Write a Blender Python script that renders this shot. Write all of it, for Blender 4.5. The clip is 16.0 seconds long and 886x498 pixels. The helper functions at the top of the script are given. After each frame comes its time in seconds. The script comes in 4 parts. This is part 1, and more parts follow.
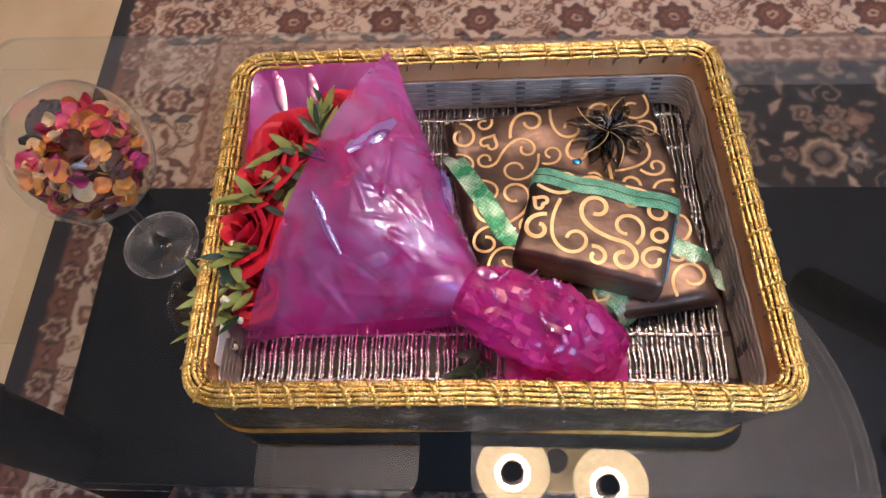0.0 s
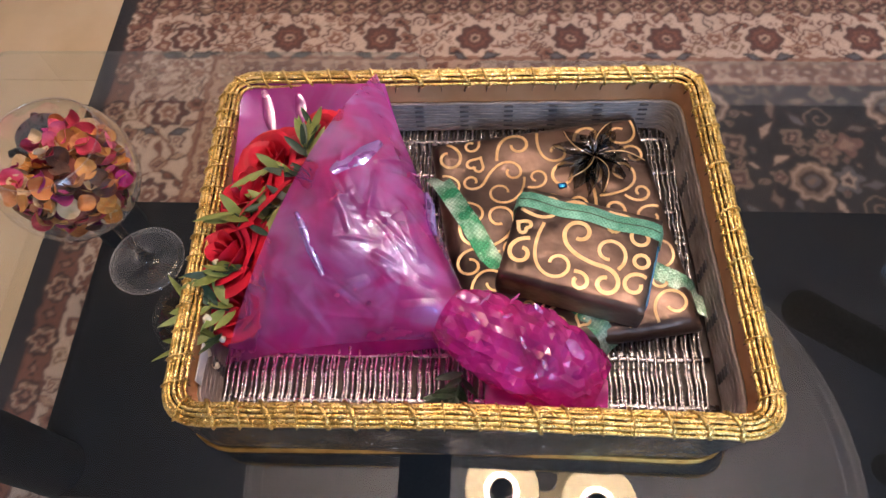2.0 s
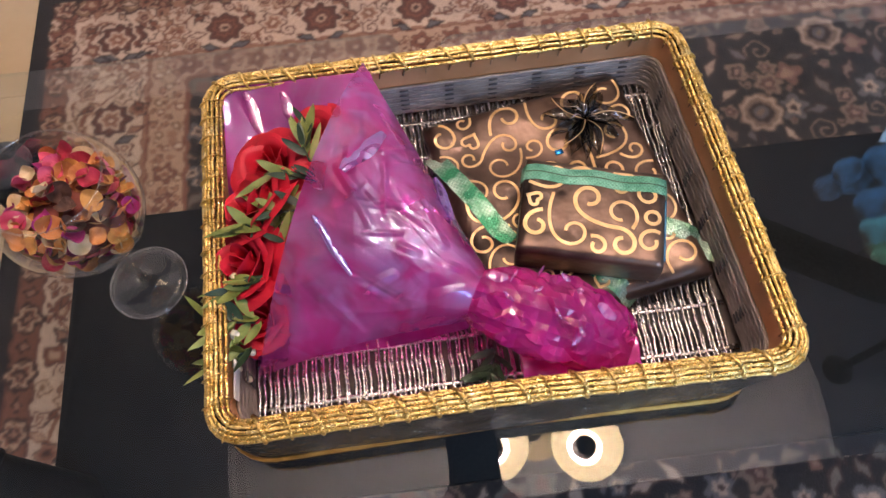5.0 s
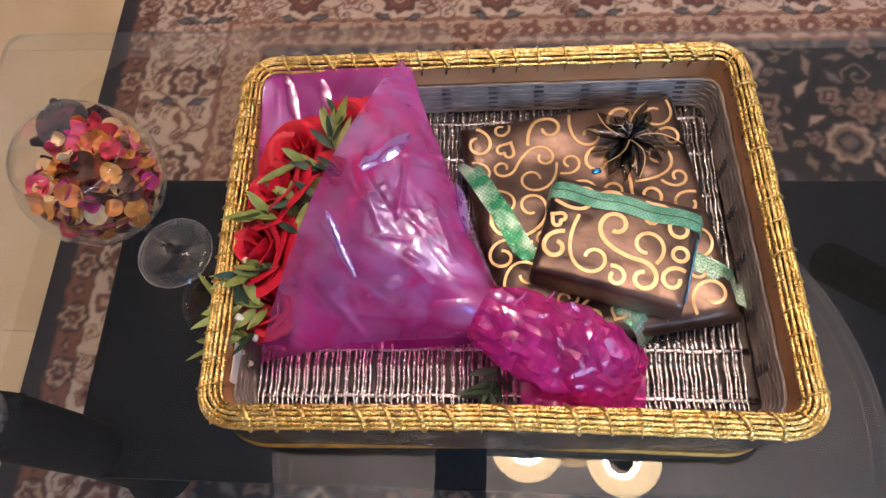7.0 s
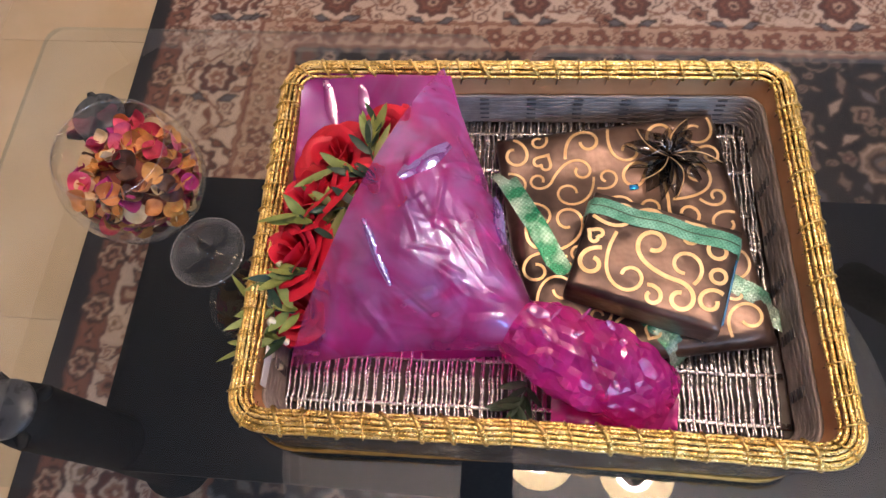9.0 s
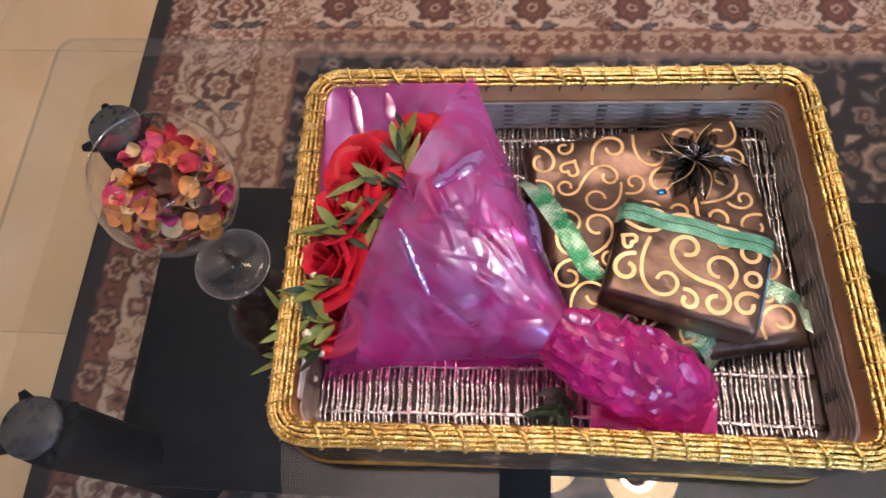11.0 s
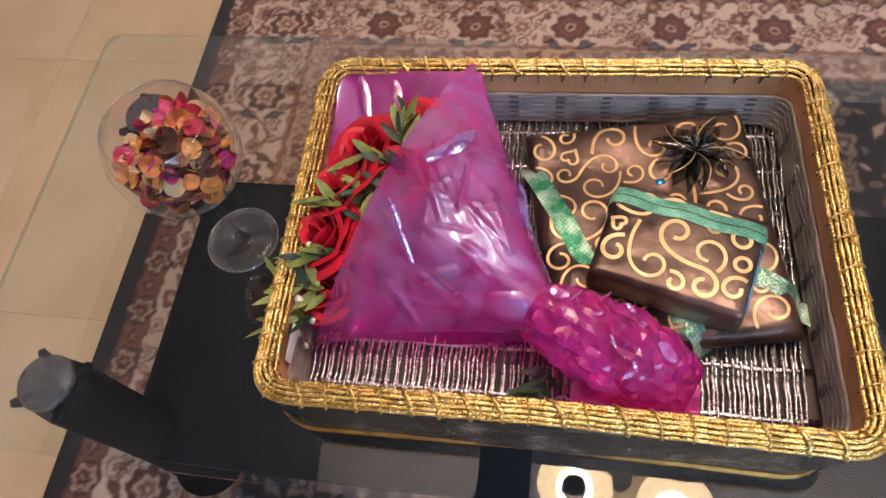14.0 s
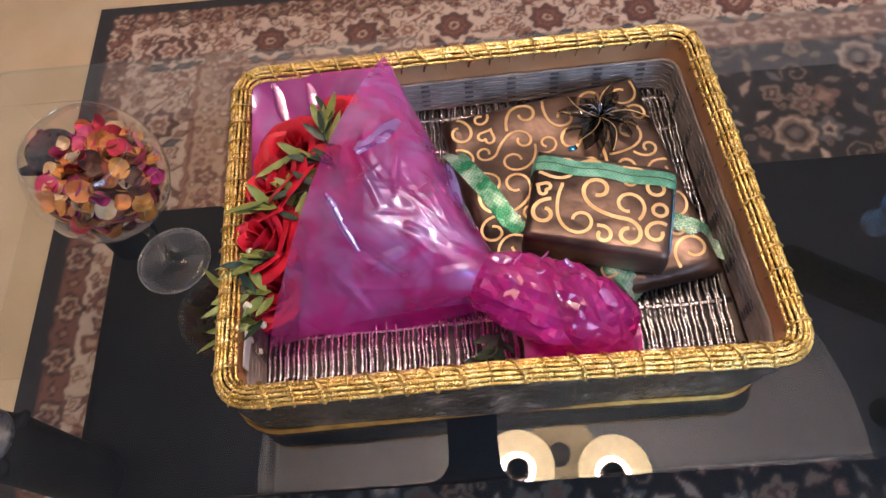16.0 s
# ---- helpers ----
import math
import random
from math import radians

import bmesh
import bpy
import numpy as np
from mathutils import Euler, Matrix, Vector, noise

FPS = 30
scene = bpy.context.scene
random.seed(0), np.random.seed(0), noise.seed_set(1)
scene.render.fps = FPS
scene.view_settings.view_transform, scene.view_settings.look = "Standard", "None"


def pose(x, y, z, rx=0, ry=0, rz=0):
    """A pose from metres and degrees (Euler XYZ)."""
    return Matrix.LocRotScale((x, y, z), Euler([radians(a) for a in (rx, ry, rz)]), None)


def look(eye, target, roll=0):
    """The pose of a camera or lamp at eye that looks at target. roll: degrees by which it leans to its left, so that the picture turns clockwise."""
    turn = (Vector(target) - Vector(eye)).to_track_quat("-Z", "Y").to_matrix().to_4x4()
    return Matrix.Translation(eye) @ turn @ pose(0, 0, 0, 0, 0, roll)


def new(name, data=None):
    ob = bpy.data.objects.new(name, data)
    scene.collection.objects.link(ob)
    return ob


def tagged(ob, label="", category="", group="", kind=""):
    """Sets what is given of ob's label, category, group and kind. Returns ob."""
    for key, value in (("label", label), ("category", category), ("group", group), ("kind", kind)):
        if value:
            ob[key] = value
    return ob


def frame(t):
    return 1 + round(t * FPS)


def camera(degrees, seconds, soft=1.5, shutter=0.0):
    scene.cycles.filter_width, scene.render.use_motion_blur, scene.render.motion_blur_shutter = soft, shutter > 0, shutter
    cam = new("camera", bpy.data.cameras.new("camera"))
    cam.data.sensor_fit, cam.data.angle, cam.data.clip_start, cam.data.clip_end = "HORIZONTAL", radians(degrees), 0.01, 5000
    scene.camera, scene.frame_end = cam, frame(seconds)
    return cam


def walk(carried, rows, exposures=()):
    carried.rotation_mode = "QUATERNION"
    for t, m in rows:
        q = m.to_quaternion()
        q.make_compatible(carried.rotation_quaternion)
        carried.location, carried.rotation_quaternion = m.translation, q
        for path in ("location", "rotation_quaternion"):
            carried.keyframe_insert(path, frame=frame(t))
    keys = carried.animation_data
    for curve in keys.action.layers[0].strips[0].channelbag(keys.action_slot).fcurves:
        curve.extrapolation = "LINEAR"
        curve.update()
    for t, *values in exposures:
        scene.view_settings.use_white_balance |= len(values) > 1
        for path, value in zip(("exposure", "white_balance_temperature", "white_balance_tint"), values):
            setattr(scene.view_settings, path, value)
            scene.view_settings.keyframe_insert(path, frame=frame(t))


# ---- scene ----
cam = camera(63.3, 16.0, soft=1.5, shutter=0.45)
TOP = 0.455      # height of the glass table top over the floor
PATH = [
    (0, (0.015, -0.348, 0.679), (-0.11, 0.538, -1.11), -7.0),
    (0.5, (0.021, -0.341, 0.68), (-0.115, 0.55, -1.106), -6.7),
    (1, (0.026, -0.342, 0.687), (-0.127, 0.592, -1.075), -6.3),
    (1.5, (0.031, -0.346, 0.69), (-0.112, 0.602, -1.066), -5.2),
    (2, (0.028, -0.34, 0.685), (-0.09, 0.576, -1.089), -5.4),
    (2.5, (0.012, -0.323, 0.683), (-0.061, 0.563, -1.108), -5.0),
    (3, (-0.024, -0.318, 0.693), (-0.031, 0.6, -1.084), -3.0),
    (3.5, (-0.056, -0.324, 0.704), (-0.052, 0.568, -1.086), -4.5),
    (4, (-0.071, -0.334, 0.704), (0.002, 0.529, -1.098), -4.8),
    (4.2, (-0.074, -0.335, 0.703), (0.059, 0.506, -1.107), -2.1),
    (6.3, (0.009, -0.295, 0.696), (-0.119, 0.509, -1.131), -7.6),
    (6.5, (0.011, -0.295, 0.695), (-0.13, 0.505, -1.133), -8.8),
    (7, (0.013, -0.292, 0.693), (-0.152, 0.481, -1.144), -10.6),
    (7.5, (0.023, -0.284, 0.685), (-0.092, 0.505, -1.15), -7.7),
    (8, (0.02, -0.279, 0.688), (-0.138, 0.51, -1.143), -9.3),
    (8.5, (0.004, -0.28, 0.691), (-0.167, 0.501, -1.142), -8.8),
    (8.7, (-0.002, -0.283, 0.695), (-0.204, 0.487, -1.14), -10.6),
    (10.8, (-0.032, -0.275, 0.697), (-0.195, 0.499, -1.14), -10.1),
    (11, (-0.055, -0.281, 0.7), (-0.209, 0.5, -1.135), -8.5),
    (11.5, (-0.091, -0.295, 0.688), (-0.057, 0.668, -1.064), 0.5),
    (12, (-0.102, -0.319, 0.682), (0.058, 0.658, -1.056), 1.4),
    (12.5, (-0.078, -0.326, 0.688), (-0.01, 0.644, -1.06), -2.4),
    (13, (-0.015, -0.316, 0.693), (-0.043, 0.61, -1.08), -4.2),
    (13.5, (0.012, -0.334, 0.688), (-0.196, 0.614, -1.06), -10.1),
    (14, (0.017, -0.337, 0.682), (-0.317, 0.532, -1.088), -14.9),
    (14.5, (0.022, -0.336, 0.68), (-0.246, 0.551, -1.093), -11.4),
    (15, (0.01, -0.346, 0.679), (-0.093, 0.532, -1.115), -8.2),
    (15.5, (-0.007, -0.362, 0.692), (-0.087, 0.557, -1.083), -8.6),
    (16, (-0.019, -0.376, 0.694), (-0.076, 0.539, -1.084), -7.6),
]
walk(cam, [(t, look((e[0], e[1], e[2] + TOP), (a[0], a[1], a[2] + TOP), roll)) for t, e, a, roll in PATH])

# ---- light: a lit chandelier in a dim room, dusk in one window ----
world = bpy.data.worlds.new("world")
scene.world = world
world.use_nodes = True
world.node_tree.nodes["Background"].inputs[0].default_value = (0.10, 0.16, 0.30, 1)
world.node_tree.nodes["Background"].inputs[1].default_value = 0.25
scene.view_settings.exposure = 0.0


LAMPS = [(0.345, -0.045), (0.085, -0.015), (0.02, 0.30), (0.23, 0.45), (0.42, 0.30)]   # lit shades of the chandelier
SHADE_Z = TOP + 1.40
LAMP_COLOUR, LAMP_POWER = (1.0, 0.72, 0.65), 164.0
area = bpy.data.lights.new("window_daylight", "AREA")
area.shape, area.size, area.size_y, area.energy, area.color = "RECTANGLE", 1.3, 1.2, 66.0, (0.40, 0.62, 1.0)
new("window_daylight", area).matrix_basis = look((1.2, -2.37, 1.65), (1.8, 0.8, 2.4), 0)


# ---- materials ----
def nodes_of(name):
    m = bpy.data.materials.new(name)
    m.use_nodes = True
    nt = m.node_tree
    return m, nt, nt.nodes["Principled BSDF"]


def link(nt, a, b):
    nt.links.new(a, b)


def add(nt, kind, **values):
    n = nt.nodes.new(kind)
    for key, value in values.items():
        n.inputs[key.replace("_", " ")].default_value = value
    return n


def ramp(nt, fac, stops):
    n = nt.nodes.new("ShaderNodeValToRGB")
    while len(n.color_ramp.elements) < len(stops):
        n.color_ramp.elements.new(0.5)
    for e, (p, c) in zip(n.color_ramp.elements, stops):
        e.position, e.color = p, (*c, 1)
    link(nt, fac, n.inputs[0])
    return n.outputs[0]


def surface(name, stops, scale=20.0, rough=0.5, metal=0.0, bump=0.1, fine=120.0, spread=0.15, coat=0.0, detail=6.0, dist=0.002):
    """A principled surface: colours from a noise at one scale, relief and gloss from a finer one."""
    m, nt, p = nodes_of(name)
    at = nt.nodes.new("ShaderNodeTexCoord").outputs["Object"]
    n1 = add(nt, "ShaderNodeTexNoise", Scale=scale, Detail=detail)
    n2 = add(nt, "ShaderNodeTexNoise", Scale=fine, Detail=3.0)
    link(nt, at, n1.inputs["Vector"])
    link(nt, at, n2.inputs["Vector"])
    link(nt, ramp(nt, n1.outputs[0], stops), p.inputs["Base Color"])
    mr = add(nt, "ShaderNodeMapRange", To_Min=max(0.02, rough - spread), To_Max=min(1, rough + spread))
    link(nt, n2.outputs[0], mr.inputs[0])
    link(nt, mr.outputs[0], p.inputs["Roughness"])
    p.inputs["Metallic"].default_value = metal
    p.inputs["Coat Weight"].default_value = coat
    b = add(nt, "ShaderNodeBump", Strength=bump, Distance=dist)
    link(nt, n2.outputs[0], b.inputs["Height"])
    link(nt, b.outputs[0], p.inputs["Normal"])
    return m


def plain2(a, b):
    return [(0.35, a), (0.65, b)]


GOLD = surface("gold_thread", [(0.3, (0.50, 0.31, 0.085)), (0.5, (0.80, 0.56, 0.19)), (0.7, (0.96, 0.77, 0.37))], 110, 0.29, 1.0, 0.6, 520, 0.12, dist=0.0014)
GOLD_DARK = surface("old_gold", plain2((0.35, 0.19, 0.05), (0.55, 0.34, 0.10)), 60, 0.4, 1.0, 0.4, 300)
SILVER = surface("silver_foil", [(0.3, (0.26, 0.24, 0.25)), (0.7, (0.74, 0.71, 0.71))], 90, 0.24, 1.0, 0.5, 260, 0.14)
SILVER_DULL = surface("dull_silver", [(0.3, (0.20, 0.165, 0.145)), (0.7, (0.38, 0.325, 0.285))], 40, 0.50, 0.35, 0.4, 200, 0.14)
FOIL_WALL = surface("grey_foil", [(0.35, (0.035, 0.052, 0.05)), (0.54, (0.10, 0.125, 0.122)), (0.72, (0.42, 0.40, 0.37))], 34, 0.22, 0.8, 1.0, 90, 0.12, dist=0.007)
TAN = surface("tan_card", plain2((0.46, 0.21, 0.085), (0.58, 0.30, 0.14)), 14, 0.55, 0.0, 0.15, 200)
BASE_BROWN = surface("brown_card", plain2((0.26, 0.22, 0.20), (0.40, 0.35, 0.32)), 30, 0.42, 0.4, 0.2, 200)
BLACK_METAL = surface("black_lacquer", plain2((0.006, 0.0055, 0.005), (0.011, 0.010, 0.009)), 8, 0.66, 0.0, 0.05, 300)
BLACK_SHELF = surface("black_shelf", plain2((0.006, 0.0055, 0.005), (0.011, 0.010, 0.009)), 6, 0.68, 0.0, 0.05, 260)
for m in (BLACK_METAL, BLACK_SHELF):
    m.node_tree.nodes["Principled BSDF"].inputs["Specular IOR Level"].default_value = 0.18
CEIL_WHITE = surface("white_plaster", plain2((0.68, 0.665, 0.65), (0.75, 0.735, 0.72)), 3, 0.85, 0.0, 0.1, 60)
# falloff from the lamps and blue window light, put into the ceiling colour
CEIL_SHADED = surface("ceiling_dim_blue_light", plain2((0.115, 0.135, 0.17), (0.14, 0.16, 0.195)), 3, 0.8, 0.0, 0.1, 60)
WALL_PAINT = surface("wall_paint", plain2((0.68, 0.65, 0.60), (0.76, 0.73, 0.68)), 3, 0.85, 0.0, 0.1, 80)
TILE = surface("cream_marble", [(0.3, (0.61, 0.435, 0.235)), (0.5, (0.68, 0.50, 0.29)), (0.7, (0.73, 0.56, 0.35))], 5, 0.32, 0.0, 0.03, 60, 0.08)
GROUT = surface("grout", plain2((0.52, 0.37, 0.20), (0.60, 0.44, 0.26)), 30, 0.9, 0.0, 0.2, 200)
# dark brown paper; lighter patches put its satin sheen into the colour
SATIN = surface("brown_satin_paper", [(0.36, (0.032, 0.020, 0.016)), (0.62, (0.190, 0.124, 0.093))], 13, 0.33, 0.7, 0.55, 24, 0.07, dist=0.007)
SWIRL_GOLD = surface("printed_gold", plain2((0.62, 0.40, 0.17), (0.80, 0.55, 0.28)), 60, 0.38, 0.35, 0.1, 300)
ROSE = surface("red_petal", [(0.3, (0.46, 0.005, 0.022)), (0.7, (0.70, 0.013, 0.045))], 30, 0.55, 0.0, 0.25, 160)
LEAF = surface("green_leaf", [(0.3, (0.12, 0.16, 0.03)), (0.7, (0.30, 0.34, 0.09))], 40, 0.5, 0.0, 0.25, 200)
LEAF_DARK = surface("dark_leaf", [(0.3, (0.012, 0.030, 0.014)), (0.7, (0.035, 0.075, 0.035))], 40, 0.45, 0.0, 0.25, 200)
BUD = surface("cream_bud", plain2((0.60, 0.55, 0.42), (0.78, 0.72, 0.58)), 60, 0.6)
CARD = surface("white_card", plain2((0.62, 0.61, 0.60), (0.72, 0.71, 0.70)), 30, 0.6)


def woven_ribbon(name, dark, light, rough, metal, size):
    """Ribbon of coarse mesh: alternate light and dark cells, a patchy sheen painted into the colour."""
    m = surface(name, [(0.38, dark), (0.62, light)], 45, rough, metal, 0.5, 500)
    nt = m.node_tree
    p = nt.nodes["Principled BSDF"]
    col = p.inputs["Base Color"].links[0].from_socket
    at = nt.nodes.new("ShaderNodeTexCoord").outputs["Object"]
    flat = nt.nodes.new("ShaderNodeVectorMath")
    flat.operation = "MULTIPLY"
    flat.inputs[1].default_value = (1, 1, 0)
    link(nt, at, flat.inputs[0])
    ch = add(nt, "ShaderNodeTexChecker", Scale=size, Color1=(1, 1, 1, 1), Color2=(0.42, 0.50, 0.46, 1))
    link(nt, flat.outputs[0], ch.inputs["Vector"])
    mul = nt.nodes.new("ShaderNodeMix")
    mul.data_type, mul.blend_type = "RGBA", "MULTIPLY"
    mul.inputs["Factor"].default_value = 0.55
    link(nt, col, mul.inputs["A"])
    link(nt, ch.outputs["Color"], mul.inputs["B"])
    link(nt, mul.outputs["Result"], p.inputs["Base Color"])
    return m


RIBBON = woven_ribbon("green_mesh_ribbon", (0.07, 0.30, 0.19), (0.22, 0.54, 0.39), 0.34, 0.2, 520.0)
RIBBON_SHINY = woven_ribbon("green_foil_ribbon", (0.03, 0.26, 0.12), (0.64, 0.84, 0.70), 0.22, 0.6, 420.0)


def glass(name, colour=(1, 1, 1), rough=0.0, ior=1.5):
    m, nt, p = nodes_of(name)
    p.inputs["Base Color"].default_value = (*colour, 1)
    p.inputs["Roughness"].default_value = rough
    p.inputs["IOR"].default_value = ior
    p.inputs["Transmission Weight"].default_value = 1.0
    return m


def gloss_share(nt, low, high, power=4.0, normal=None):
    """The share of mirror light of a thin film, low when seen square on, high at a grazing angle."""
    lw = nt.nodes.new("ShaderNodeLayerWeight")
    lw.inputs["Blend"].default_value = 0.5
    if normal:
        link(nt, normal, lw.inputs["Normal"])
    p = nt.nodes.new("ShaderNodeMath")
    p.operation = "POWER"
    p.inputs[1].default_value = power
    link(nt, lw.outputs["Facing"], p.inputs[0])
    mr = add(nt, "ShaderNodeMapRange", To_Min=low, To_Max=high)
    link(nt, p.outputs[0], mr.inputs[0])
    return mr.outputs[0]


def clear_film(name, tint):
    m, nt, p = nodes_of(name)
    nt.nodes.remove(p)
    t = add(nt, "ShaderNodeBsdfTransparent", Color=(*tint, 1))
    link(nt, t.outputs[0], nt.nodes["Material Output"].inputs[0])
    return m


def sheet_glass(name, tint, low=0.05, gloss_colour=(1, 1, 1)):
    """A thin clear pane: what lies behind it, tinted, and a mirror image by Fresnel."""
    m, nt, p = nodes_of(name)
    nt.nodes.remove(p)
    out = nt.nodes["Material Output"]
    t = add(nt, "ShaderNodeBsdfTransparent", Color=(*tint, 1))
    g = add(nt, "ShaderNodeBsdfGlossy", Color=(*gloss_colour, 1), Roughness=0.0)
    mix = nt.nodes.new("ShaderNodeMixShader")
    link(nt, gloss_share(nt, low, 0.9, 3.0), mix.inputs[0])
    link(nt, t.outputs[0], mix.inputs[1])
    link(nt, g.outputs[0], mix.inputs[2])
    link(nt, mix.outputs[0], out.inputs[0])
    return m


TABLE_GLASS = sheet_glass("clear_table_glass", (0.92, 0.95, 0.94), 0.085)
GLASS_UNDER = clear_film("glass_underside", (0.97, 0.98, 0.97))
GLASS_EDGE = sheet_glass("glass_edge", (0.86, 0.90, 0.87), 0.16)
BOW_BLACK = sheet_glass("black_gauze", (0.30, 0.28, 0.25), 0.05)
DRINK_GLASS = sheet_glass("thin_blown_glass", (0.965, 0.965, 0.96), 0.035)


def cellophane(name, tint, body, clear, crisp=1.0, glint=0.055, hue=(0.50, 0.66, 1.0), sheen=0.13):
    """Crumpled coloured film: partly clear, partly milky, with fine sharp creases, a soft sheen and crisp glints."""
    m, nt, p = nodes_of(name)
    nt.nodes.remove(p)
    out = nt.nodes["Material Output"]
    at = nt.nodes.new("ShaderNodeTexCoord").outputs["Object"]
    n1 = add(nt, "ShaderNodeTexNoise", Scale=13.0, Detail=3.0, Distortion=1.0)
    n2 = add(nt, "ShaderNodeTexNoise", Scale=38.0, Detail=2.0, Distortion=0.6)
    n2.noise_type = "RIDGED_MULTIFRACTAL"
    link(nt, at, n1.inputs["Vector"])
    link(nt, at, n2.inputs["Vector"])
    b1 = add(nt, "ShaderNodeBump", Strength=0.11 * crisp, Distance=0.006)
    link(nt, n1.outputs[0], b1.inputs["Height"])
    b2 = add(nt, "ShaderNodeBump", Strength=0.06 * crisp, Distance=0.003)
    link(nt, n2.outputs[0], b2.inputs["Height"])
    link(nt, b1.outputs[0], b2.inputs["Normal"])

    def mixed(share, a, b):
        x = nt.nodes.new("ShaderNodeMixShader")
        if isinstance(share, float):
            x.inputs[0].default_value = share
        else:
            link(nt, share, x.inputs[0])
        link(nt, a, x.inputs[1])
        link(nt, b, x.inputs[2])
        return x.outputs[0]
    t = add(nt, "ShaderNodeBsdfTransparent", Color=(*tint, 1))
    d = add(nt, "ShaderNodeBsdfDiffuse", Color=(*body, 1))
    tl = add(nt, "ShaderNodeBsdfTranslucent", Color=(*body, 1))
    # the window's blue is put into the haze and glint colours
    haze = add(nt, "ShaderNodeBsdfGlossy", Color=(0.50, 0.52, 1.0, 1), Roughness=0.46)
    g = add(nt, "ShaderNodeBsdfGlossy", Color=(*hue, 1), Roughness=0.035)
    for n in (d, tl, g, haze):
        link(nt, b2.outputs[0], n.inputs["Normal"])
    mr = add(nt, "ShaderNodeMapRange", From_Min=0.35, From_Max=0.65, To_Min=max(0.05, 1 - clear - 0.20), To_Max=1 - clear + 0.18)
    link(nt, n1.outputs[0], mr.inputs[0])
    base = mixed(mr.outputs[0], t.outputs[0], mixed(0.4, d.outputs[0], tl.outputs[0]))
    n3 = add(nt, "ShaderNodeTexNoise", Scale=17.0, Detail=2.0, Distortion=1.5)
    link(nt, at, n3.inputs["Vector"])
    m3 = add(nt, "ShaderNodeMapRange", From_Min=0.42, From_Max=0.66, To_Min=0.2 * sheen, To_Max=sheen)
    link(nt, n3.outputs[0], m3.inputs[0])
    base = mixed(m3.outputs[0], base, haze.outputs[0])
    link(nt, mixed(gloss_share(nt, glint, 0.7, 3.0, b2.outputs[0]), base, g.outputs[0]), out.inputs[0])
    return m


FILM = cellophane("purple_cellophane", (0.95, 0.22, 0.62), (0.68, 0.034, 0.36), 0.60, 1.0, 0.090, sheen=0.25)
FILM_TAIL = cellophane("purple_cellophane_tail", (0.94, 0.17, 0.56), (0.64, 0.026, 0.32), 0.46, 0.35, 0.04, (0.90, 0.72, 0.85), 0.03)
FILM_BACK = cellophane("purple_cellophane_back", (0.94, 0.22, 0.70), (0.72, 0.070, 0.48), 0.38)
# tinted strong gloss for the strips that stand in for glints
FILM_GLINT = cellophane("purple_cellophane_glint", (0.95, 0.26, 0.74), (0.74, 0.060, 0.50), 0.62, 0.5, 0.42, (0.32, 0.56, 1.0))


FILM_GLOSS = cellophane("purple_cellophane_gloss", (0.94, 0.22, 0.70), (0.72, 0.070, 0.48), 0.38, 1.0, 0.26, (1.0, 0.80, 0.92))


def glow(name, colour, strength, cloudy=0.0):
    m, nt, p = nodes_of(name)
    p.inputs["Base Color"].default_value = (0.12, 0.10, 0.07, 1)
    p.inputs["Emission Color"].default_value = (*colour, 1)
    p.inputs["Emission Strength"].default_value = strength
    if cloudy:
        at = nt.nodes.new("ShaderNodeTexCoord").outputs["Object"]
        n1 = add(nt, "ShaderNodeTexNoise", Scale=cloudy, Detail=4.0)
        link(nt, at, n1.inputs["Vector"])
        mr = add(nt, "ShaderNodeMapRange", From_Min=0.38, From_Max=0.72, To_Min=0.0, To_Max=strength)
        link(nt, n1.outputs[0], mr.inputs[0])
        link(nt, mr.outputs[0], p.inputs["Emission Strength"])
    return m


SHADE_LIT = glow("lit_opal_glass", (1.0, 0.74, 0.42), 8.5)
# extra glow on the unseen upper faces, added to brighten the ceiling
SHADE_OUTER = glow("opal_glass_fill_glow", (1.0, 0.77, 0.69), 82.0)
SHADE_CORE = glow("lit_bulb", LAMP_COLOUR, LAMP_POWER)
SHADE_DIM = glow("dim_opal_glass", (1.0, 0.72, 0.35), 1.6)


# ---- mesh helpers ----
def part(name, bm, material, parent, label=""):
    me = bpy.data.meshes.new(name)
    bm.to_mesh(me)
    bm.free()
    for p in me.polygons:
        p.use_smooth = True
    me.materials.append(material)
    ob = new(name, me)
    ob.parent = parent
    return tagged(ob, label)


def shared(name, me, parent, m, label=""):
    ob = new(name, me)
    ob.parent = parent
    ob.matrix_basis = m
    return tagged(ob, label)


def mesh_of(name, bm, material, smooth=True):
    me = bpy.data.meshes.new(name)
    bm.to_mesh(me)
    bm.free()
    for p in me.polygons:
        p.use_smooth = smooth
    me.materials.append(material)
    return me


def thing(name, label, category, place=(0, 0, 0), turn=0.0, group="", kind=""):
    ob = new(name)
    ob.matrix_basis = pose(*place, 0, 0, turn)
    ob.empty_display_size = 0.02
    return tagged(ob, label, category, group, kind)


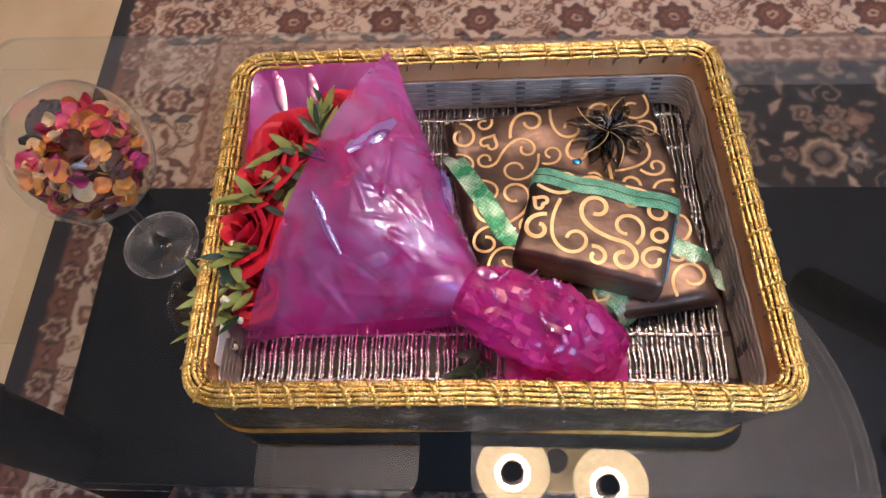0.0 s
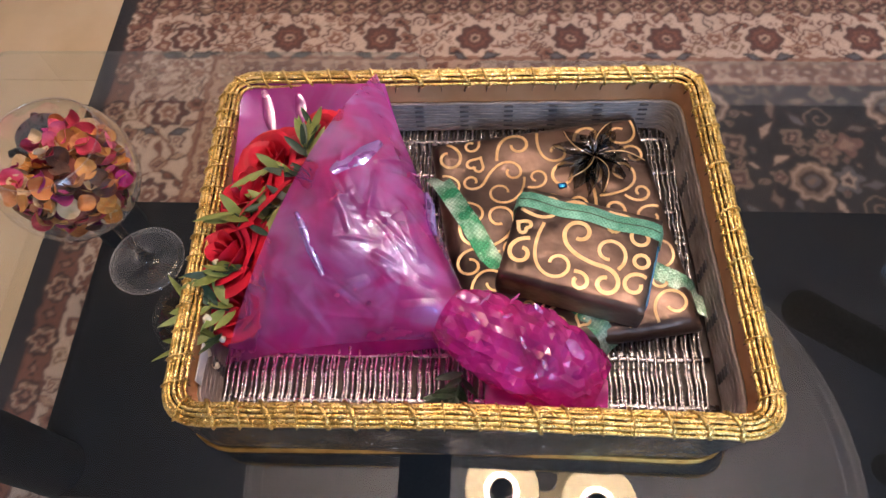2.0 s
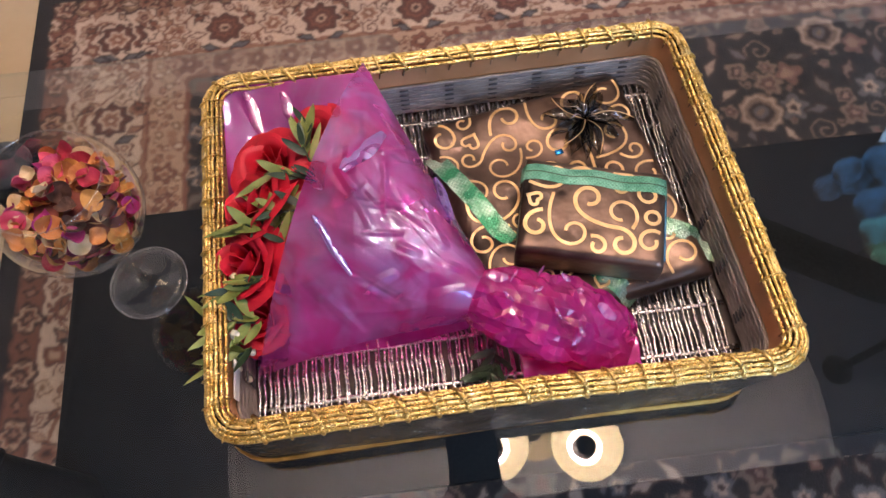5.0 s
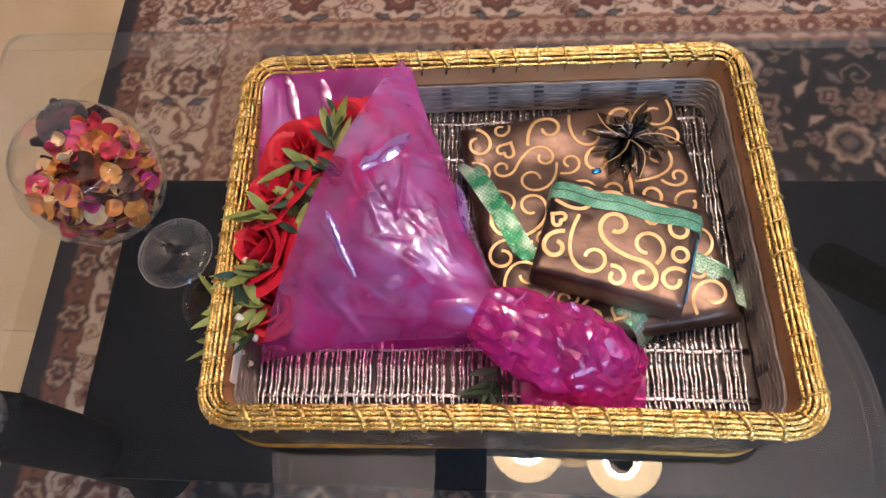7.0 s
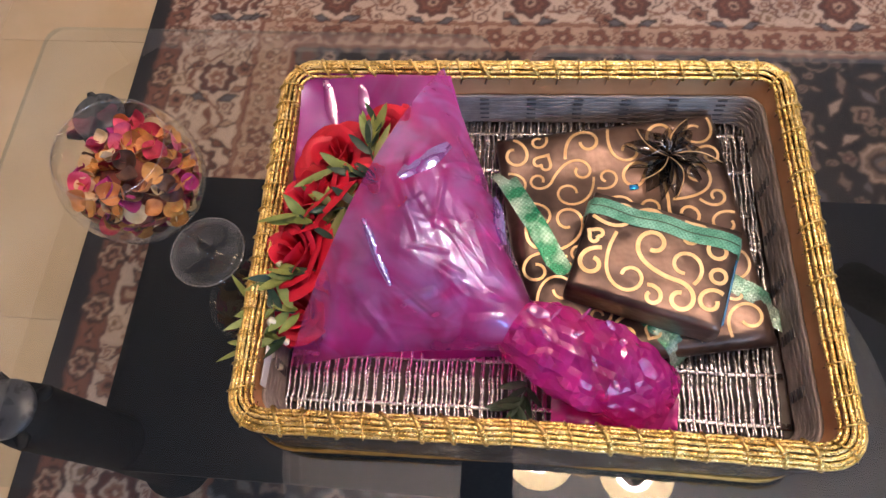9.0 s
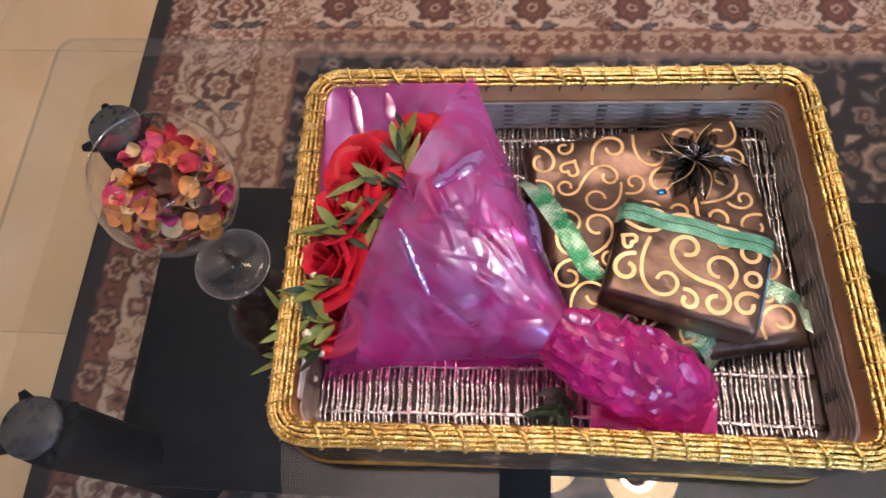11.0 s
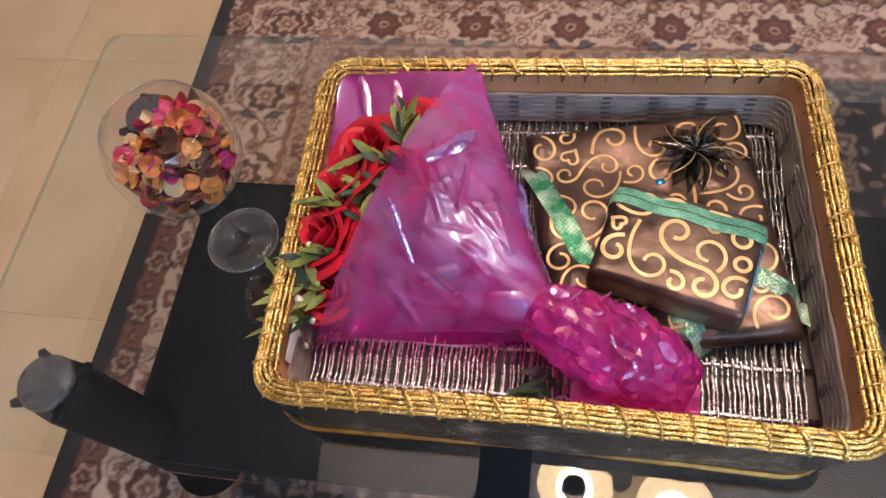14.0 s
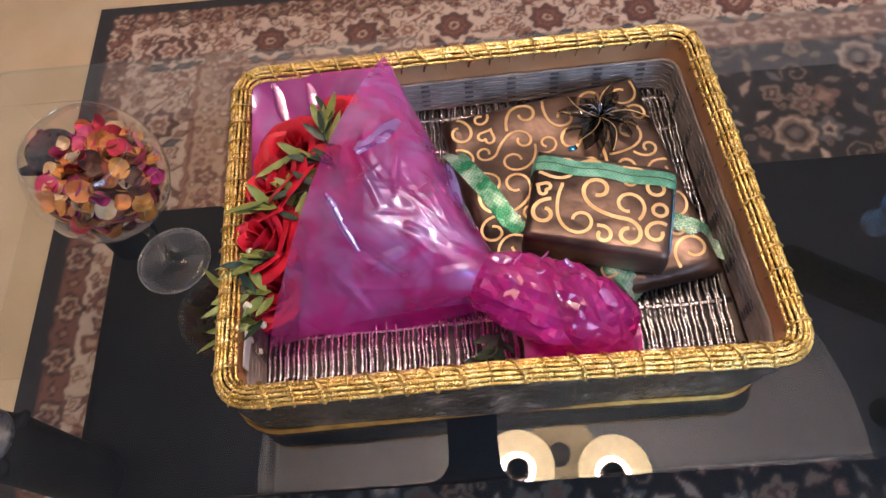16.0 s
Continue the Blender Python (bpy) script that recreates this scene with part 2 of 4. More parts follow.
def tube(bm, pts, r, n=6, closed=False, flat=1.0):
    """A round strand along pts; r is a number or one radius per point."""
    pts = [Vector(p) for p in pts]
    count = len(pts)
    rs = r if isinstance(r, (list, tuple)) else [r] * count
    rings, up = [], Vector((0, 0, 1))
    for i, p in enumerate(pts):
        a = pts[(i - 1) % count] if (closed or i > 0) else p
        b = pts[(i + 1) % count] if (closed or i < count - 1) else p
        d = (b - a).normalized()
        side = d.cross(up)
        side = side.normalized() if side.length > 1e-3 else Vector((1, 0, 0))
        top = side.cross(d).normalized()
        rings.append([bm.verts.new(p + rs[i] * (math.cos(2 * math.pi * k / n) * side + flat * math.sin(2 * math.pi * k / n) * top)) for k in range(n)])
    for i in range(count if closed else count - 1):
        a, b = rings[i], rings[(i + 1) % count]
        for k in range(n):
            bm.faces.new((a[k], a[(k + 1) % n], b[(k + 1) % n], b[k]))
    if not closed:
        bm.faces.new(rings[0][::-1])
        bm.faces.new(rings[-1])
    return bm


def rrect(hw, hd, r, step=0.006, z=0.0):
    """Points round a rectangle of half sizes hw, hd with corner radius r, anticlockwise."""
    pts = []
    for cx, cy, a0 in ((hw - r, hd - r, 0), (-hw + r, hd - r, 90), (-hw + r, -hd + r, 180), (hw - r, -hd + r, 270)):
        for k in range(7):
            a = radians(a0 + 15 * k)
            pts.append(Vector((cx + r * math.cos(a), cy + r * math.sin(a), z)))
    out = []
    for i, p in enumerate(pts):
        q = pts[(i + 1) % len(pts)]
        n = max(1, int((q - p).length / step))
        out += [p.lerp(q, k / n) for k in range(n)]
    return out


def prism(bm, outline, z0, z1):
    """A plate with the given outline between two heights."""
    lo = [bm.verts.new((p[0], p[1], z0)) for p in outline]
    hi = [bm.verts.new((p[0], p[1], z1)) for p in outline]
    n = len(outline)
    for i in range(n):
        bm.faces.new((lo[i], lo[(i + 1) % n], hi[(i + 1) % n], hi[i]))
    bm.faces.new(lo[::-1])
    bm.faces.new(hi)
    return bm


def lathe(bm, profile, n=48):
    """A turned body from (radius, height) pairs."""
    rings = [[bm.verts.new((r * math.cos(2 * math.pi * k / n), r * math.sin(2 * math.pi * k / n), z)) for k in range(n)] for r, z in profile]
    for a, b in zip(rings, rings[1:]):
        for k in range(n):
            bm.faces.new((a[k], a[(k + 1) % n], b[(k + 1) % n], b[k]))
    return bm


def grid(bm, f, nu, nv):
    """A sheet through f(u, v), both from 0 to 1."""
    vs = [[bm.verts.new(f(i / nu, j / nv)) for j in range(nv + 1)] for i in range(nu + 1)]
    for i in range(nu):
        for j in range(nv):
            bm.faces.new((vs[i][j], vs[i + 1][j], vs[i + 1][j + 1], vs[i][j + 1]))
    return bm


def box(bm, x0, x1, y0, y1, z0, z1, bevel=0.0, seg=2):
    made = bmesh.ops.create_cube(bm, size=1.0)["verts"]
    for v in made:
        v.co = Vector((x0 + (v.co.x + 0.5) * (x1 - x0), y0 + (v.co.y + 0.5) * (y1 - y0), z0 + (v.co.z + 0.5) * (z1 - z0)))
    if bevel:
        bmesh.ops.bevel(bm, geom=list({e for v in made for e in v.link_edges}), offset=bevel, segments=seg, affect="EDGES", profile=0.6)
    return bm


def ribbon(bm, pts, width, up=(0, 0, 1), thick=0.0):
    """A flat strip along pts."""
    pts, up = [Vector(p) for p in pts], Vector(up)
    rows = []
    for i, p in enumerate(pts):
        d = (pts[min(i + 1, len(pts) - 1)] - pts[max(i - 1, 0)]).normalized()
        s = d.cross(up).normalized() * (width / 2)
        rows.append((bm.verts.new(p - s), bm.verts.new(p + s)))
    for (a, b), (c, d) in zip(rows, rows[1:]):
        bm.faces.new((a, b, d, c))
    return bm


def structure(name, bm, material, label, category):
    me = mesh_of(name, bm, material, False)
    return tagged(new(name, me), label, category, kind="structure")


# ---- the room ----
# unseen walls, spaced by how their reflections veil the table glass
X0, X1, Y0, Y1, CEIL = -2.05, 2.4, -2.4, 1.9, TOP + 2.10
structure("floor", box(bmesh.new(), X0, X1, Y0, Y1, -0.06, -0.004), GROUT, "bed of the cream marble tiled floor", "floor")
structure("wall_north", box(bmesh.new(), X0 - 0.15, X1 + 0.15, Y1, Y1 + 0.15, -0.06, CEIL + 0.2), WALL_PAINT, "unseen plain warm beige painted wall closing the room", "wall")
bm = bmesh.new()
for a in ((X0 - 0.15, 0.5, -0.06, CEIL + 0.2), (1.9, X1 + 0.15, -0.06, CEIL + 0.2), (0.5, 1.9, -0.06, 1.0), (0.5, 1.9, 2.3, CEIL + 0.2)):
    box(bm, a[0], a[1], Y0 - 0.15, Y0, a[2], a[3])
structure("wall_south", bm, WALL_PAINT, "unseen beige wall with a window opening", "wall")
win = thing("window_1", "window with dark frame and blue dusk outside", "window", (0, Y0, 0), kind="structure")
bm = bmesh.new()
for a in ((0.5, 0.55, 1.0, 2.3), (1.85, 1.9, 1.0, 2.3), (1.18, 1.22, 1.05, 2.25), (0.55, 1.85, 1.0, 1.05), (0.55, 1.85, 2.25, 2.3)):
    box(bm, a[0], a[1], -0.09, -0.04, a[2], a[3])
part("window_frame", bm, BLACK_METAL, win)
for a in ((0.55, 1.18), (1.22, 1.85)):
    part("pane", box(bmesh.new(), *a, -0.070, -0.066, 1.05, 2.25), clear_film("window_glass", (0.95, 0.97, 0.98)), win).visible_shadow = False
structure("backdrop", box(bmesh.new(), -1.0, 3.4, Y0 - 1.02, Y0 - 1.0, 0.0, 4.0), glow("dusk_sky", (0.25, 0.45, 0.9), 2.5, 0.6), "blue dusk sky outside the window", "backdrop")
structure("wall_west", box(bmesh.new(), X0 - 0.15, X0, Y0, Y1, -0.06, CEIL + 0.2), WALL_PAINT, "unseen plain warm beige painted wall closing the room", "wall")
structure("wall_east", box(bmesh.new(), X1, X1 + 0.15, Y0, Y1, -0.06, CEIL + 0.2), WALL_PAINT, "unseen plain warm beige painted wall closing the room", "wall")

# ceiling: outer field with dimness painted in, recessed white disc inside a ring moulding
RING = (0.28, 0.16, 1.15)
bm = bmesh.new()
n = 64
inner = [bm.verts.new((RING[0] + RING[2] * math.cos(2 * math.pi * k / n), RING[1] + RING[2] * math.sin(2 * math.pi * k / n), CEIL)) for k in range(n)]


def to_edge(a):
    c, s = math.cos(a), math.sin(a)
    tx = ((X1 if c > 0 else X0) - RING[0]) / c if abs(c) > 1e-6 else 1e9
    ty = ((Y1 if s > 0 else Y0) - RING[1]) / s if abs(s) > 1e-6 else 1e9
    t = min(tx, ty)
    return RING[0] + t * c, RING[1] + t * s


outer = [bm.verts.new((*to_edge(2 * math.pi * k / n), CEIL)) for k in range(n)]
for k in range(n):
    bm.faces.new((inner[k], outer[k], outer[(k + 1) % n], inner[(k + 1) % n]))
structure("ceiling", bm, CEIL_SHADED, "ceiling round a white disc, dimness and blue light in its colour", "ceiling")
bm = bmesh.new()
lathe(bm, [(RING[2], 0.0), (RING[2], 0.03), (0.001, 0.03)], 64)
ob = structure("ceiling_disc", bm, CEIL_WHITE, "round recessed white plaster field in the ceiling", "ceiling")
ob.location = (RING[0], RING[1], CEIL)
bm = bmesh.new()
for r, w in ((RING[2] - 0.012, 0.012), (RING[2] - 0.06, 0.009)):
    tube(bm, [(r * math.cos(2 * math.pi * k / 96), r * math.sin(2 * math.pi * k / 96), 0.022) for k in range(96)], w, 8, True)
ob = structure("trim_ring", bm, CEIL_WHITE, "double round plaster moulding on the ceiling", "trim")
ob.location = (RING[0], RING[1], CEIL)
structure("roof_slab", box(bmesh.new(), X0 - 0.15, X1 + 0.15, Y0 - 0.15, Y1 + 0.15, CEIL + 0.2, CEIL + 0.3), CEIL_WHITE, "slab closing the room above", "ceiling")


# ---- rug: woven floral pattern, one sheet with colours worked out knot by knot ----
def rug():
    x0, x1, y0, y1 = -0.785, 1.375, -0.62, 0.880
    step = 0.0032
    nx, ny = int((x1 - x0) / step), int((y1 - y0) / step)
    gx, gy = np.meshgrid(np.linspace(x0, x1, nx), np.linspace(y0, y1, ny), indexing="ij")
    rng = np.random.default_rng(4)
    wob = 0.0016 * (np.sin(gx * 140 + 3 * np.sin(gy * 60)) + np.sin(gy * 150 + 2 * np.sin(gx * 70)))
    px, py = gx + wob, gy + 0.0014 * np.sin(gx * 170 + gy * 90)
    END = 0.80          # the bands of the two ends are wider than those of the sides
    ends, sides = END * np.minimum(px - x0, x1 - px), np.minimum(py - y0, y1 - py)
    edge = np.minimum(ends, sides)       # depth in from the border
    along = np.where(sides <= ends, px, py)
    C = {k: np.array(v) for k, v in dict(black=(0.034, 0.029, 0.028), dark=(0.075, 0.036, 0.029), maroon=(0.155, 0.062, 0.046),
         brick=(0.26, 0.110, 0.068), rose=(0.40, 0.215, 0.140), sand=(0.55, 0.37, 0.255), cream=(0.70, 0.53, 0.40), tan=(0.29, 0.175, 0.105), slate=(0.15, 0.145, 0.15), moss=(0.19, 0.16, 0.12)).items()}
    col = np.zeros((nx, ny, 3)) + C["black"]

    def put(mask, name):
        col[mask] = C[name]

    def window(cx, cy, r):
        i, j, k = int((cx - x0) / step), int((cy - y0) / step), int(1.6 * r / step) + 3
        return slice(max(0, i - k), max(0, i + k)), slice(max(0, j - k), max(0, j + k))

    def flower(cx, cy, r, petals, rings, turn=0.0, soft=0.18):
        """Concentric scalloped rings round a centre; rings: (radius share, colour), outer first."""
        w = window(cx, cy, r)
        dx, dy = px[w] - cx, py[w] - cy
        d, a = np.hypot(dx, dy), np.arctan2(dy, dx)
        for share, name in rings:
            col[w][d < r * share * (1 + soft * np.cos(petals * a + turn))] = C[name]

    def scroll(cx, cy, r, hand, name, width=0.0035, turns=1.4):
        w = window(cx, cy, r)
        dx, dy = px[w] - cx, py[w] - cy
        d, a = np.hypot(dx, dy), hand * np.arctan2(dy, dx)
        for k in range(3):
            rr = r * ((a % (2 * math.pi)) / (2 * math.pi) + k) / turns
            col[w][(np.abs(d - rr) < width) & (rr < r)] = C[name]

    # bands
    band1, band2, band3 = (edge > 0.030) & (edge < 0.062), (edge >= 0.066) & (edge < 0.186), (edge >= 0.196) & (edge < 0.250)
    put((edge > 0.026) & (edge <= 0.066), "maroon")
    put(band1, "brick")
    put(band2, "cream")
    put((edge >= 0.186) & (edge < 0.196), "brick")
    put((edge >= 0.189) & (edge < 0.192), "rose")
    put(band3, "sand")
    put((edge >= 0.250) & (edge < 0.258), "brick")
    field = edge >= 0.258
    put(field, "black")

    def line(depth, pitch, side):
        """Centres at one depth from the border along the four sides."""
        out = []
        n = int((x1 - x0 - 2 * depth) / pitch)
        m_ = int((y1 - y0 - 2 * depth) / pitch)
        for k in range(-1, n + 2):
            cx = side + pitch * (k + round((x0 - side) / pitch))
            if x0 + depth / END - 0.01 <= cx <= x1 - depth / END + 0.01:
                out += [(cx, y1 - depth), (cx, y0 + depth)]
        for k in range(m_ + 2):
            cy = 0.741 + pitch * (k - round((0.741 - y0) / pitch))
            if y0 + depth - 0.01 <= cy <= y1 - depth + 0.01:
                out += [(x0 + depth / END, cy), (x1 - depth / END, cy)]
        return out

    def leaf(cx, cy, L, W, turn, name, rim_name):
        """A pointed leaf with an outline."""
        w = window(cx, cy, L)
        dx, dy = px[w] - cx, py[w] - cy
        a, b = math.cos(turn) * dx + math.sin(turn) * dy, math.cos(turn) * dy - math.sin(turn) * dx
        b = b + 6.0 * a * a          # a slight sickle bend
        d = np.abs(a) / L + np.abs(b) / W * (1 + 0.5 * np.abs(a) / L)
        col[w][d < 1.0] = C[rim_name]
        col[w][d < 0.62] = C[name]

    def band_spot(lo, hi):
        t_, e_ = rng.uniform(0, 1), rng.uniform(lo, hi)
        return [(x0 + t_ * (x1 - x0), y1 - e_), (x0 + e_ / END, y0 + t_ * (y1 - y0)), (x0 + t_ * (x1 - x0), y0 + e_), (x1 - e_ / END, y0 + t_ * (y1 - y0))][int(rng.integers(0, 4))]

    def scatter(spot, tries, small, large, taken, gap=0.86):
        """Spots that keep clear of one another, the large ones first."""
        out = []
        xs = np.array([q[:3] for q in taken]) if len(taken) else np.zeros((0, 3))
        for k in range(tries):
            r = large + (small - large) * k / tries
            fx, fy = spot()
            if len(xs) == 0 or np.all(np.hypot(xs[:, 0] - fx, xs[:, 1] - fy) > gap * (xs[:, 2] + r)):
                out.append((fx, fy, r))
                xs = np.concatenate([xs, [[fx, fy, r]]])
        return out

    # narrow outer band: dark cartouches between small star flowers
    for cx, cy in line(0.046, 0.098, -0.199):
        flower(cx, cy, 0.027, 4, [(1.0, "dark"), (0.80, "tan"), (0.46, "sand"), (0.26, "maroon")], 0, 0.12)
    for cx, cy in line(0.046, 0.098, -0.150):
        flower(cx, cy, 0.024, 6, [(1.0, "dark"), (0.84, "sand"), (0.60, "brick"), (0.40, "dark"), (0.18, "sand")], 0.5, 0.20)
    for cx, cy in line(0.046, 0.049, -0.1745):
        flower(cx, cy, 0.010, 4, [(1.0, "dark"), (0.55, "rose")], 0.8, 0.3)
    # wide light band: scrolling stems, outlined blossoms and leaves, large rosettes
    stems = band2 & (np.abs(edge - 0.126 - 0.034 * np.sin(along * 2 * math.pi / 0.197)) < 0.0030)
    put(stems, "brick")
    big_ones = [(cx, cy, 0.043) for cx, cy in line(0.137, 0.197, -0.199)] + [(cx, cy, 0.026) for cx, cy in line(0.137, 0.197, -0.1005)]
    kinds = ([(1.0, "maroon"), (0.80, "cream"), (0.48, "brick"), (0.24, "cream")], [(1.0, "brick"), (0.78, "sand"), (0.50, "maroon"), (0.22, "rose")], [(1.0, "dark"), (0.82, "rose"), (0.55, "brick"), (0.28, "dark")], [(1.0, "tan"), (0.76, "cream"), (0.40, "tan")], [(1.0, "maroon"), (0.78, "brick"), (0.40, "sand")])
    for fx, fy, r in scatter(lambda: band_spot(0.074, 0.180), 5200, 0.0065, 0.019, big_ones):
        pick_ = int(rng.integers(0, 8))
        if pick_ < 5:
            flower(fx, fy, r, int(rng.integers(4, 7)), kinds[pick_], rng.uniform(0, 6), 0.16)
        elif pick_ < 7:
            leaf(fx, fy, 1.35 * r, 0.62 * r, rng.uniform(0, 3.14), str(rng.choice(["cream", "rose", "sand", "brick"])), str(rng.choice(["maroon", "brick", "dark"])))
        else:
            scroll(fx, fy, r, rng.choice([-1, 1]), "maroon", 0.0019, 1.6)
    for cx, cy, r in big_ones:
        if r < 0.03:
            flower(cx, cy, r, 6, [(1.0, "maroon"), (0.84, "cream"), (0.62, "rose"), (0.40, "brick"), (0.20, "cream")], 0.3, 0.18)
        else:
            flower(cx, cy, 0.041, 8, [(1.0, "cream"), (0.90, "dark"), (0.80, "maroon"), (0.56, "brick"), (0.44, "maroon"), (0.26, "sand"), (0.13, "dark")], 0.2, 0.11)
            for s in (-1, 1):
                leaf(cx + s * 0.030, cy - 0.047, 0.026, 0.011, s * 0.35, "slate", "black")
                leaf(cx + s * 0.052, cy + 0.030, 0.020, 0.009, -s * 0.9, "brick", "dark")
    # guard band
    guards = [(cx, cy, 0.021) for cx, cy in line(0.223, 0.066, -0.199)] + [(cx, cy, 0.012) for cx, cy in line(0.223, 0.066, -0.166)]
    for fx, fy, r in scatter(lambda: band_spot(0.201, 0.245), 2600, 0.004, 0.010, guards):
        flower(fx, fy, r, int(rng.integers(3, 6)), [[(1.0, "brick"), (0.6, "cream")], [(1.0, "maroon"), (0.7, "rose")], [(1.0, "tan"), (0.5, "cream")], [(1.0, "rose")]][int(rng.integers(0, 4))], rng.uniform(0, 6), 0.16)
    for cx, cy in line(0.223, 0.066, -0.199):
        flower(cx, cy, 0.021, 5, [(1.0, "maroon"), (0.84, "brick"), (0.50, "maroon"), (0.26, "sand")], 0.4, 0.2)
    for cx, cy in line(0.223, 0.066, -0.166):
        flower(cx, cy, 0.012, 4, [(1.0, "maroon"), (0.78, "sand"), (0.4, "brick")], 0.4, 0.3)
    # dark field: medallions and blossoms on a lattice
    before = col.copy()
    meds = [(0.621 + 0.34 * k + 0.17 * (j % 2), 0.398 + 0.17 * j, 0.048) for k in range(-3, 6) for j in range(-3, 3)]
    wash = ([(1.0, "black"), (0.86, "tan"), (0.52, "dark"), (0.26, "rose")], [(1.0, "black"), (0.86, "slate"), (0.50, "sand"), (0.24, "dark")], [(1.0, "black"), (0.86, "tan"), (0.50, "maroon"), (0.22, "rose")], [(1.0, "black"), (0.84, "moss"), (0.46, "brick")], [(1.0, "black"), (0.84, "brick"), (0.42, "rose")])
    for fx, fy, r in scatter(lambda: (rng.uniform(x0 + 0.32, x1 - 0.32), rng.uniform(y0 + 0.26, y1 - 0.26)), 6500, 0.0080, 0.030, meds, 0.80):
        pick_ = int(rng.integers(0, 9))
        if pick_ < 5:
            flower(fx, fy, r, int(rng.integers(4, 7)), wash[pick_], rng.uniform(0, 6), 0.20)
        elif pick_ < 8:
            leaf(fx, fy, 1.3 * r, 0.55 * r, rng.uniform(0, 3.14), str(rng.choice(["slate", "tan", "moss", "sand"])), "dark")
        else:
            scroll(fx, fy, r, rng.choice([-1, 1]), "tan", 0.0019, 1.6)
    for cx, cy, r in meds:
        flower(cx, cy, 0.046, 9, [(1.0, "black"), (0.92, "tan"), (0.84, "sand"), (0.70, "tan"), (0.50, "dark"), (0.28, "slate"), (0.14, "tan")], 0.1, 0.06)
    col[field] = 0.62 * col[field] + 0.38 * (col[field].mean(1, keepdims=True) * np.array((1.0, 0.86, 0.78)) + 0.006)    # veil of the table glass, put into the field's dyes
    col[~field] = before[~field]
    put(edge < 0.024, "black")
    # knots: neighbouring dyes blend, slightly uneven
    soft = sum(np.roll(np.roll(col, i, 0), j, 1) for i in (-1, 0, 1) for j in (-1, 0, 1)) / 9
    col = 0.90 * (0.50 * col + 0.50 * soft)
    col *= (0.92 + 0.16 * rng.random((nx, ny, 1)))
    # mesh
    me = bpy.data.meshes.new("rug")
    co = np.zeros((nx * ny, 3), np.float32)
    co[:, 0], co[:, 1] = gx.ravel(), gy.ravel()
    co[:, 2] = 0.006 + 0.0009 * np.sin(gx.ravel() * 9) * np.sin(gy.ravel() * 11)
    idx = np.arange(nx * ny).reshape(nx, ny)
    quads = np.stack([idx[:-1, :-1], idx[1:, :-1], idx[1:, 1:], idx[:-1, 1:]], -1).reshape(-1, 4)
    me.vertices.add(nx * ny)
    me.vertices.foreach_set("co", co.ravel())
    me.loops.add(quads.size)
    me.loops.foreach_set("vertex_index", quads.ravel().astype(np.int32))
    me.polygons.add(len(quads))
    me.polygons.foreach_set("loop_start", np.arange(0, quads.size, 4, dtype=np.int32))
    me.update(calc_edges=True)
    layer = me.color_attributes.new("dye", "FLOAT_COLOR", "POINT")
    layer.data.foreach_set("color", np.concatenate([col.reshape(-1, 3), np.ones((nx * ny, 1))], 1).astype(np.float32).ravel())
    m, nt, p = nodes_of("woven_wool")
    dye = nt.nodes.new("ShaderNodeAttribute")
    dye.attribute_name = "dye"
    at = nt.nodes.new("ShaderNodeTexCoord").outputs["Object"]
    n1 = add(nt, "ShaderNodeTexNoise", Scale=330.0, Detail=2.0)
    n2 = add(nt, "ShaderNodeTexNoise", Scale=9.0, Detail=3.0)
    link(nt, at, n1.inputs["Vector"])
    link(nt, at, n2.inputs["Vector"])
    mul = nt.nodes.new("ShaderNodeMix")
    mul.data_type, mul.blend_type = "RGBA", "MULTIPLY"
    mul.inputs["Factor"].default_value = 1.0
    link(nt, dye.outputs["Color"], mul.inputs["A"])
    link(nt, ramp(nt, n2.outputs[0], [(0.3, (0.82, 0.80, 0.80)), (0.7, (1.0, 1.0, 1.0))]), mul.inputs["B"])
    link(nt, mul.outputs["Result"], p.inputs["Base Color"])
    p.inputs["Roughness"].default_value = 0.95
    p.inputs["Sheen Weight"].default_value = 0.15
    b = add(nt, "ShaderNodeBump", Strength=0.5, Distance=0.003)
    link(nt, n1.outputs[0], b.inputs["Height"])
    link(nt, b.outputs[0], p.inputs["Normal"])
    me.materials.append(m)
    field_ob = new("woven_field", me)
    ob = thing("rug", "brown and cream floral woven rug with dark edge", "rug", (0, 0, 0))
    field_ob.parent = ob
    part("binding", prism(bmesh.new(), [(x0 - 0.003, y0 - 0.003), (x1 + 0.003, y0 - 0.003), (x1 + 0.003, y1 + 0.003), (x0 - 0.003, y1 + 0.003)], 0.0, 0.004), surface("rug_binding", plain2((0.018, 0.014, 0.012), (0.03, 0.024, 0.02)), 60, 0.95), ob)


rug()


# ---- glass table: two panes on black posts over a black shelf ----
PAD = surface("grey_pad", plain2((0.05, 0.05, 0.055), (0.08, 0.08, 0.085)), 30, 0.3)


